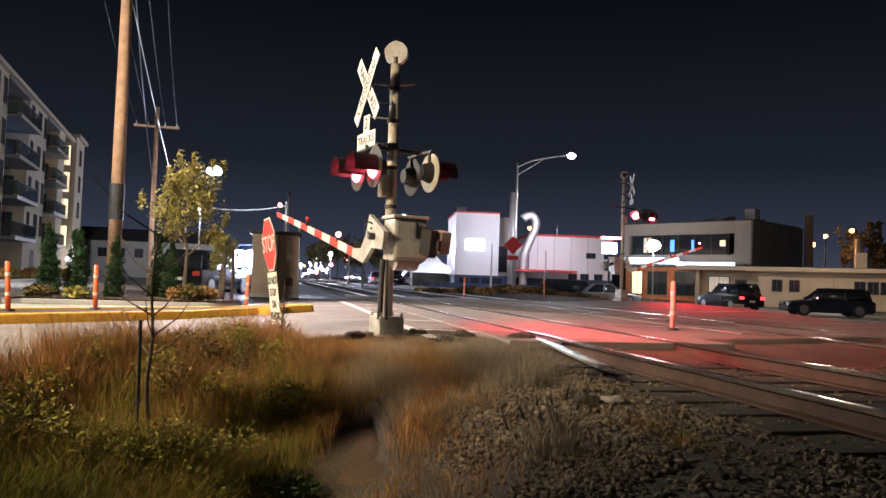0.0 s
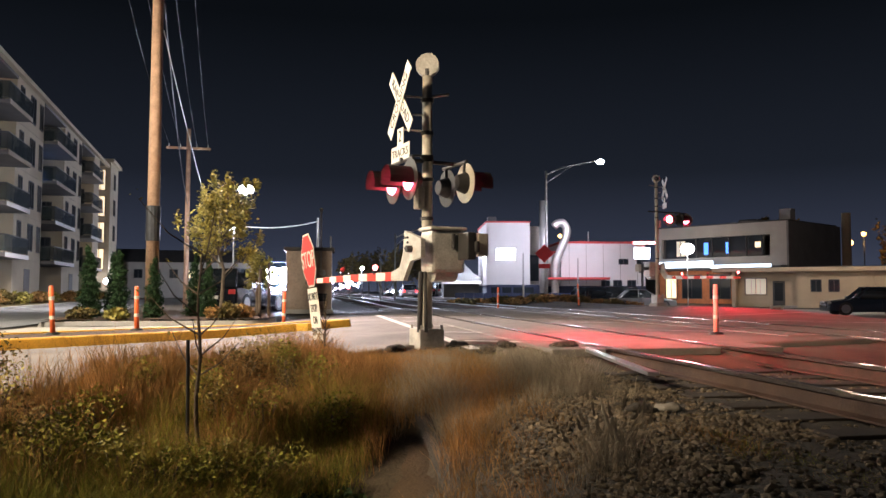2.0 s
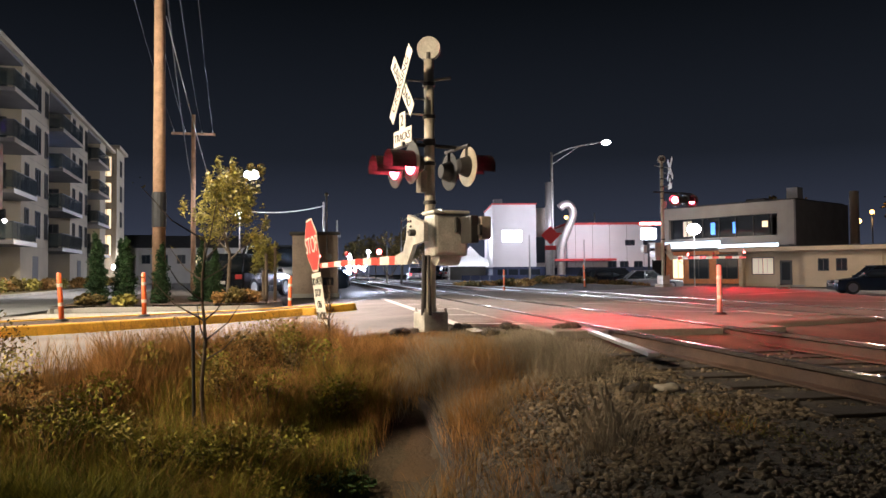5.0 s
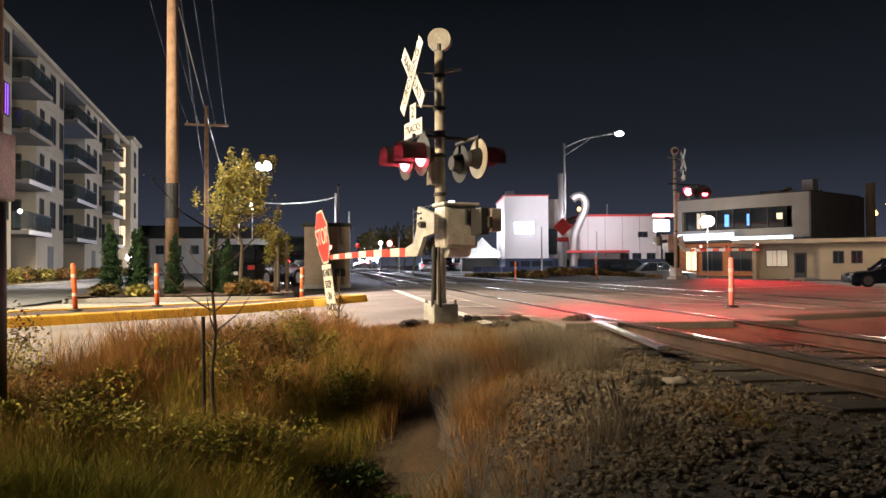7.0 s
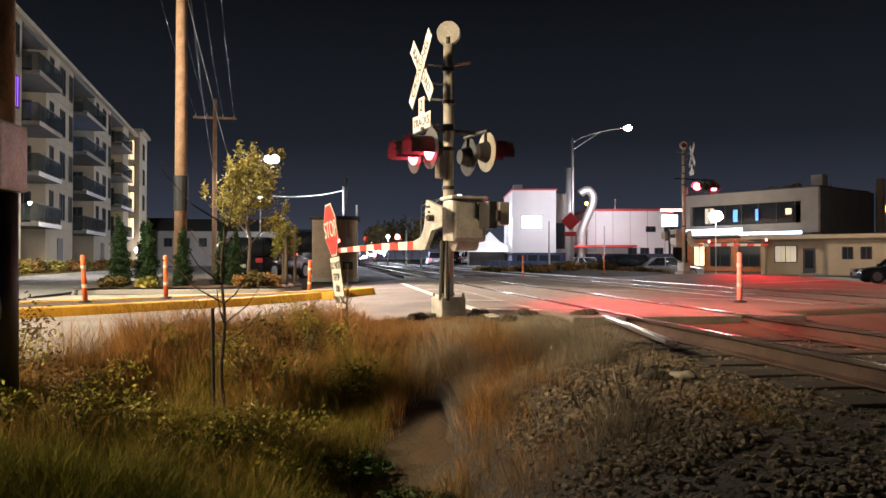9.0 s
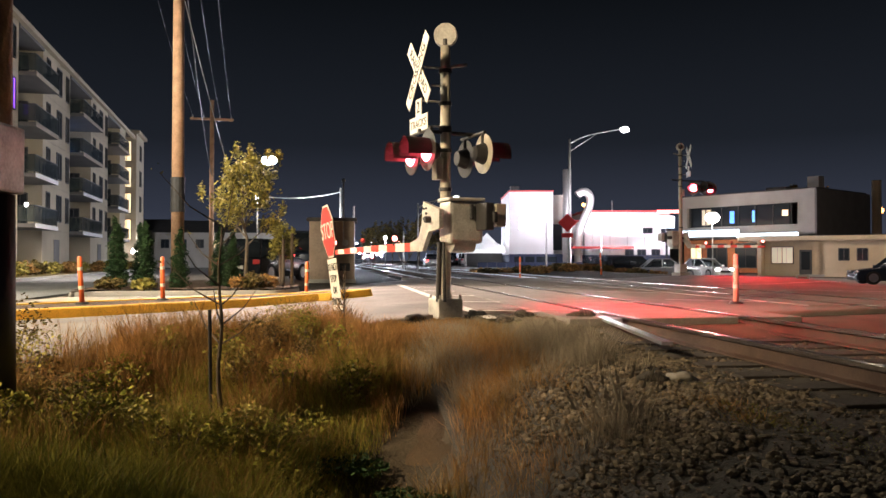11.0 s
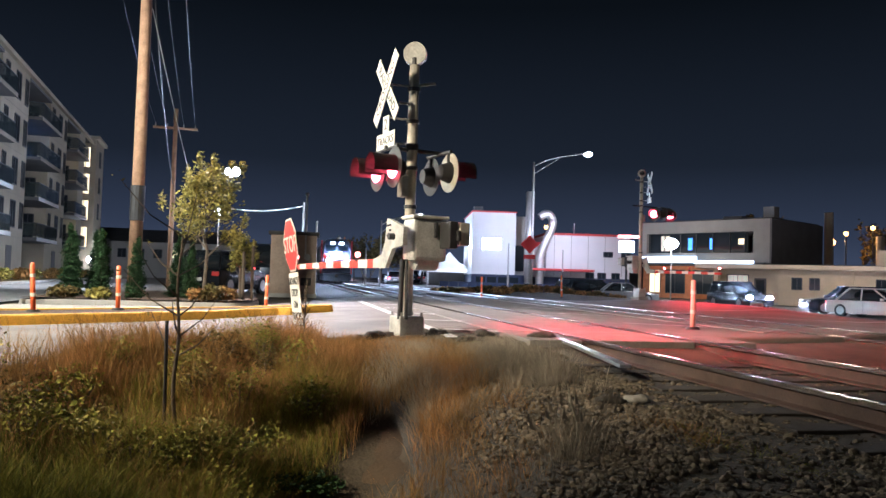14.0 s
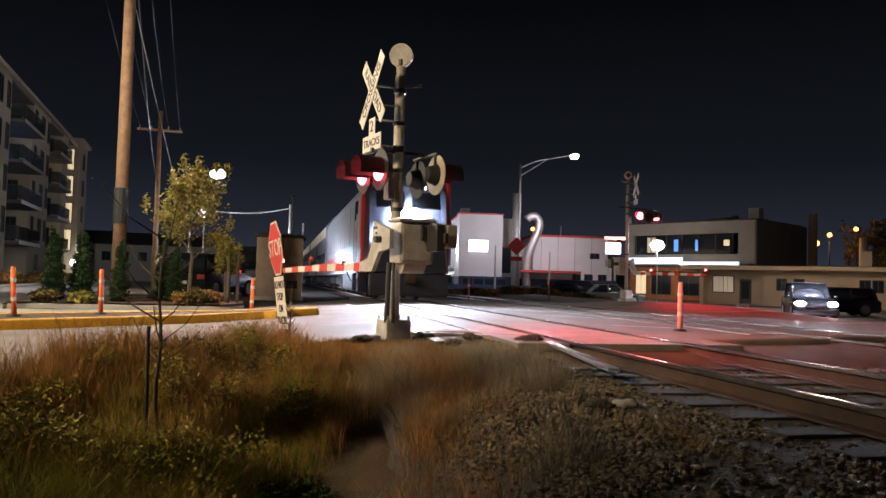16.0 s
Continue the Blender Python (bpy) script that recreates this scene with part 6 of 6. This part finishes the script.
for k in range(60):
    x, y = wr.uniform(-4.3, -0.9), wr.uniform(4.7, 8.0)
    if edge_dist(x, y) < 0.4 or ditch(x, y) > 0.25:
        continue
    bush(x, y, ground_z(x, y), wr.uniform(0.16, 0.3), wr.uniform(0.28, 0.5), ("shrub", "green", "leaf", "green")[k % 4], "leafy weed clump in the grass", 480 + k, 520, 0.015, "weed clumps")
s = thing("weed_stalk", "dark upright seed stalk in the grass", "weed", (-1.05, 8.2, ground_z(-1.05, 8.2)))
bm = B()
for k in range(16):
    rod(bm, (0, 0, 0.25 + 0.03 * k), (0.1 * math.cos(k * 2.4) * (1 - k / 20), 0.1 * math.sin(k * 2.4), 0.34 + 0.03 * k), 0.006, 0.003, 5)
rod(bm, (0, 0, -0.05), (0.02, 0, 0.8), 0.009, 0.004, 6)
part("stalk", bm, "bark", s)


# ---- stones ----
def stones(name, label, material, spots, s0, s1, seed):
    rnd = np.random.RandomState(seed)
    base = B()
    bmesh.ops.create_icosphere(base, subdivisions=1, radius=1)
    vs = np.array([v.co[:] for v in base.verts])
    fs = [[v.index for v in f.verts] for f in base.faces]
    base.free()
    verts, faces = [], []
    for x, y, z in spots:
        s = s0 + (s1 - s0) * rnd.rand() ** 3
        q = vs * (1 + 0.35 * (rnd.rand(len(vs), 1) - 0.5)) * np.array([s * rnd.uniform(0.7, 1.3), s * rnd.uniform(0.7, 1.3), s * rnd.uniform(0.45, 0.9)])
        a = rnd.uniform(0, 6.28)
        c, n = math.cos(a), math.sin(a)
        q = np.stack([q[:, 0] * c - q[:, 1] * n + x, q[:, 0] * n + q[:, 1] * c + y, q[:, 2] + z], 1)
        i = len(verts)
        verts += q.tolist()
        faces += [[i + k for k in f] for f in fs]
    me = bpy.data.meshes.new(name)
    me.from_pydata(verts, [], faces)
    me.materials.append(M[material])
    return tagged(new(name, me), label, "stones", kind="stuff")


def stone_keep(x, y):
    d = off(x, y)
    return max(0, ss(0.2, 1.6, x - 0.2 * (y - 6)) * (0.08 + 1.1 * max(0, patch(x, y, 1.3, 41) - 0.3)) * (1 - ss(-1.5, -1.2, d)) - in_path(x, y))


stones("loose_gravel", "loose pale crushed stones on the verge beside the track", "gravel", [(x, y, max(ground_z(x, y), ballast_z(x, y) if off(x, y) > -3.35 else -9) + 0.004) for x, y, f in scatter(19000, 0.0, 4.6, 2.6, 10.4, stone_keep, 6)], 0.005, 0.03, 6)
tb = []
for x, y, f in scatter(9000, 1.0, 12, 0.3, 9.6, lambda x, y: 1.0 if -1.6 < off(x, y) < 6.3 and y < 8.9 + 0.14 * off(x, y) else 0.0, 7):
    tb.append((x, y, ballast_z(x, y) + 0.005))
stones("track_ballast", "dark crushed ballast stones between the ties", "gravel", tb, 0.01, 0.03, 7)
for k, (x, y, r) in enumerate(((1.55, 5.55, 0.09), (1.75, 5.6, 0.07), (3.05, 6.3, 0.1), (0.75, 9.3, 0.09), (0.45, 9.85, 0.12), (-0.35, 9.75, 0.11), (1.75, 9.5, 0.13), (1.1, 10.0, 0.1))):
    bm = ball(B(), (0, 0, r * 0.35), r, 3, (1.3, 1.0, 0.5))
    for v in bm.verts:
        v.co *= 1 + 0.4 * noise.noise(v.co * 9 + Vector((k * 3, 0, 0))) + 0.15 * noise.noise(v.co * 25)
    solo("rock", bm, "ballast_bed" if r > 0.085 else "stone", "rough grey rock lying on the verge", "rock", (x, y, max(ground_z(x, y), ballast_z(x, y) if off(x, y) > -3 else -9)), 0, "rocks", smooth=True)
bm = sheet([-0.9 + 0.1 * i for i in range(17)], [4.6 + 0.1 * j for j in range(26)], lambda x, y: rough_ground(x, y) + 0.07 * (in_path(x, y) - 0.6) - 0.01)
solo("footpath", bm, "bare", "bare trodden dirt path through the grass", "path", kind="structure", smooth=True)


# ---- near pole at the roadside ----
def near_pole():
    s = thing("service_pole", "roadside wooden pole with a pale box and dark wrapped foot", "utility pole", (-3.08, 5.2, ground_z(-3.08, 5.2)))
    part("pole", rod(B(), (0, 0, -0.1), (0, 0, 7.5), 0.14, 0.11, 18), "wood", s, "", True)
    part("meter_box", box(B(), (0.02, -0.06, 1.72), (0.32, 0.34, 0.46), bevel=0.02), "alum", s, "pale metal meter box")
    part("wrapped_foot", rod(B(), (0.0, -0.02, -0.05), (0.0, -0.02, 1.48), 0.18, 0.165, 20), "black", s, "black wrapped lower pole", True)
    pts = [(0.1 + 0.06 * math.sin(k * 0.5), -0.18, 0.95 - 0.35 * math.sin(math.pi * k / 12)) for k in range(13)]
    part("cable_loop", tube(B(), pts, 0.012), "galv", s)


near_pole()

# ---- distant lights ----
def far_lamp(x, y, z, r, lens, label):
    s = thing("distant_lamp", label, "lamp", (x, y, ground_z(x, y)), 0, "distant lamps")
    part("post", rod(B(), (0, 0, -0.1), (0, 0, z), 0.08, seg=8), "dark_steel", s)
    part("lamp_glass", ball(B(), (0, 0, z + r), r, 2), lens, s, "glowing lamp glass", True)


rnd = random.Random(12)
for k in range(34):
    d = 190 + rnd.uniform(0, 60)
    x = -d * rnd.uniform(0.075, 0.112)
    far_lamp(x, d, rnd.uniform(0.8, 6.5), rnd.uniform(0.12, 0.3), ("distant", "distant", "distant", "distant_orange")[k % 4], "far lamp on a post glowing down the line")
for x, y, z, r, m2 in ((-9.3, 180, 4.5, 0.55, "red_small"), (-13.5, 190, 3.2, 0.5, "red_small"), (-17, 190, 1.5, 0.5, "red_small"), (55, 95, 7.2, 0.4, "distant_orange"), (58, 97, 8.6, 0.3, "distant_orange"), (51, 92, 5.5, 0.3, "distant_orange"), (24.5, 130, 10.5, 0.35, "distant_orange"), (61, 96, 9.4, 0.3, "distant_orange")):
    far_lamp(x, y, z, r, m2, "far coloured lamp on a post in the dark")
far_lamp(-6.8, 94.3, 3.5, 0.22, "lampgreen", "white lamp on a post between the far tracks")

# ---- moving things ----


def drive(ob, pts, flip=0):
    """Keys a vehicle along plan points (t, x, y) with its nose along the way."""
    rows = []
    for i, (t, x, y) in enumerate(pts):
        a = pts[max(0, i - 1)]
        b = pts[min(len(pts) - 1, i + 1)]
        rows.append((t, pose(x, y, gz(x, y), 0, 0, math.degrees(math.atan2(b[2] - a[2], b[1] - a[1])) + flip)))
    walk(ob, rows)


def motions():
    # the gate arm comes down in the first second
    walk(near_arm, [(t, pose(-0.24, -0.1, 1.4, a, 0, 0)) for t, a in ((0, 12.0), (0.25, 8.0), (0.5, 4.0), (0.75, 1.2), (1.0, 0.0), (1.3, 0.4), (16, 0.0))])
    walk(far_arm, [(t, pose(-0.24, -0.1, 1.4, a, 0, 0)) for t, a in ((0, 14.0), (0.25, 10.0), (0.5, 5.0), (0.75, 1.6), (1.0, 0.0), (16, 0.0))])
    drive(silver_car, [(0, -6.5, 165), (4, 0.5, 122), (7, 4.0, 95), (9, 13.6, 72), (10.2, 18.4, 65), (11.5, 21.4, 54.5), (12, 21.9, 49.7), (12.5, 22.4, 45.7), (13, 22.8, 42.2), (13.5, 23.2, 39.4), (14, 23.8, 37.0), (14.5, 25.2, 35.0), (15, 27.4, 33.6), (16, 33.0, 31.0)])
    drive(dark_suv, [(0, -9, 190), (7, 3.0, 108), (9, 8.2, 84), (11.3, 16.0, 68), (13, 20.5, 57.5), (14, 21.9, 48.6), (14.5, 22.3, 44.8), (15, 21.7, 40.5), (15.5, 20.9, 37.4), (16, 20.2, 35.6)])
    drive(leaving_suv, [(0, 23.2, 50), (0.5, 22.4, 54), (1, 20.6, 58.5), (2, 17.2, 66), (3.5, 12.6, 75), (6, 8.0, 92), (9, 3.5, 116), (16, -7, 185)])
    walk(service_van, [(t, pose(x, y, gz(x, y), 0, 0, a)) for t, x, y, a in ((0, -6.35, 36.6, -80), (2, -6.35, 36.6, -80), (4.2, -6.35, 36.6, -80), (4.7, -6.3, 36.8, -30), (5.2, -6.2, 37.2, 20), (5.7, -6.2, 37.6, 65), (6.2, -6.3, 38.2, 95), (8, -6.3, 38.2, 95), (16, -6.3, 38.2, 95))])
    heading = math.degrees(math.atan2(-TDIR.y, -TDIR.x))
    run = [(0, 395.0), (4, 303.0), (9, 190.0), (11.5, 138.0), (12.5, 118.0), (13.5, 90.0), (14, 77.0), (14.5, 64.0), (15, 50.5), (15.5, 38.0), (16, 26.0)]
    for k, ob in enumerate([engine, *coaches]):
        back = 0 if k == 0 else 20.8 + 25.7 * (k - 1)
        rows = []
        for t, s in run:
            p = on_track(s + back, 0.0)
            rows.append((t, pose(p.x, p.y, RAIL_TOP + 0.006, 0, 0, heading)))
        walk(ob, rows)


motions()
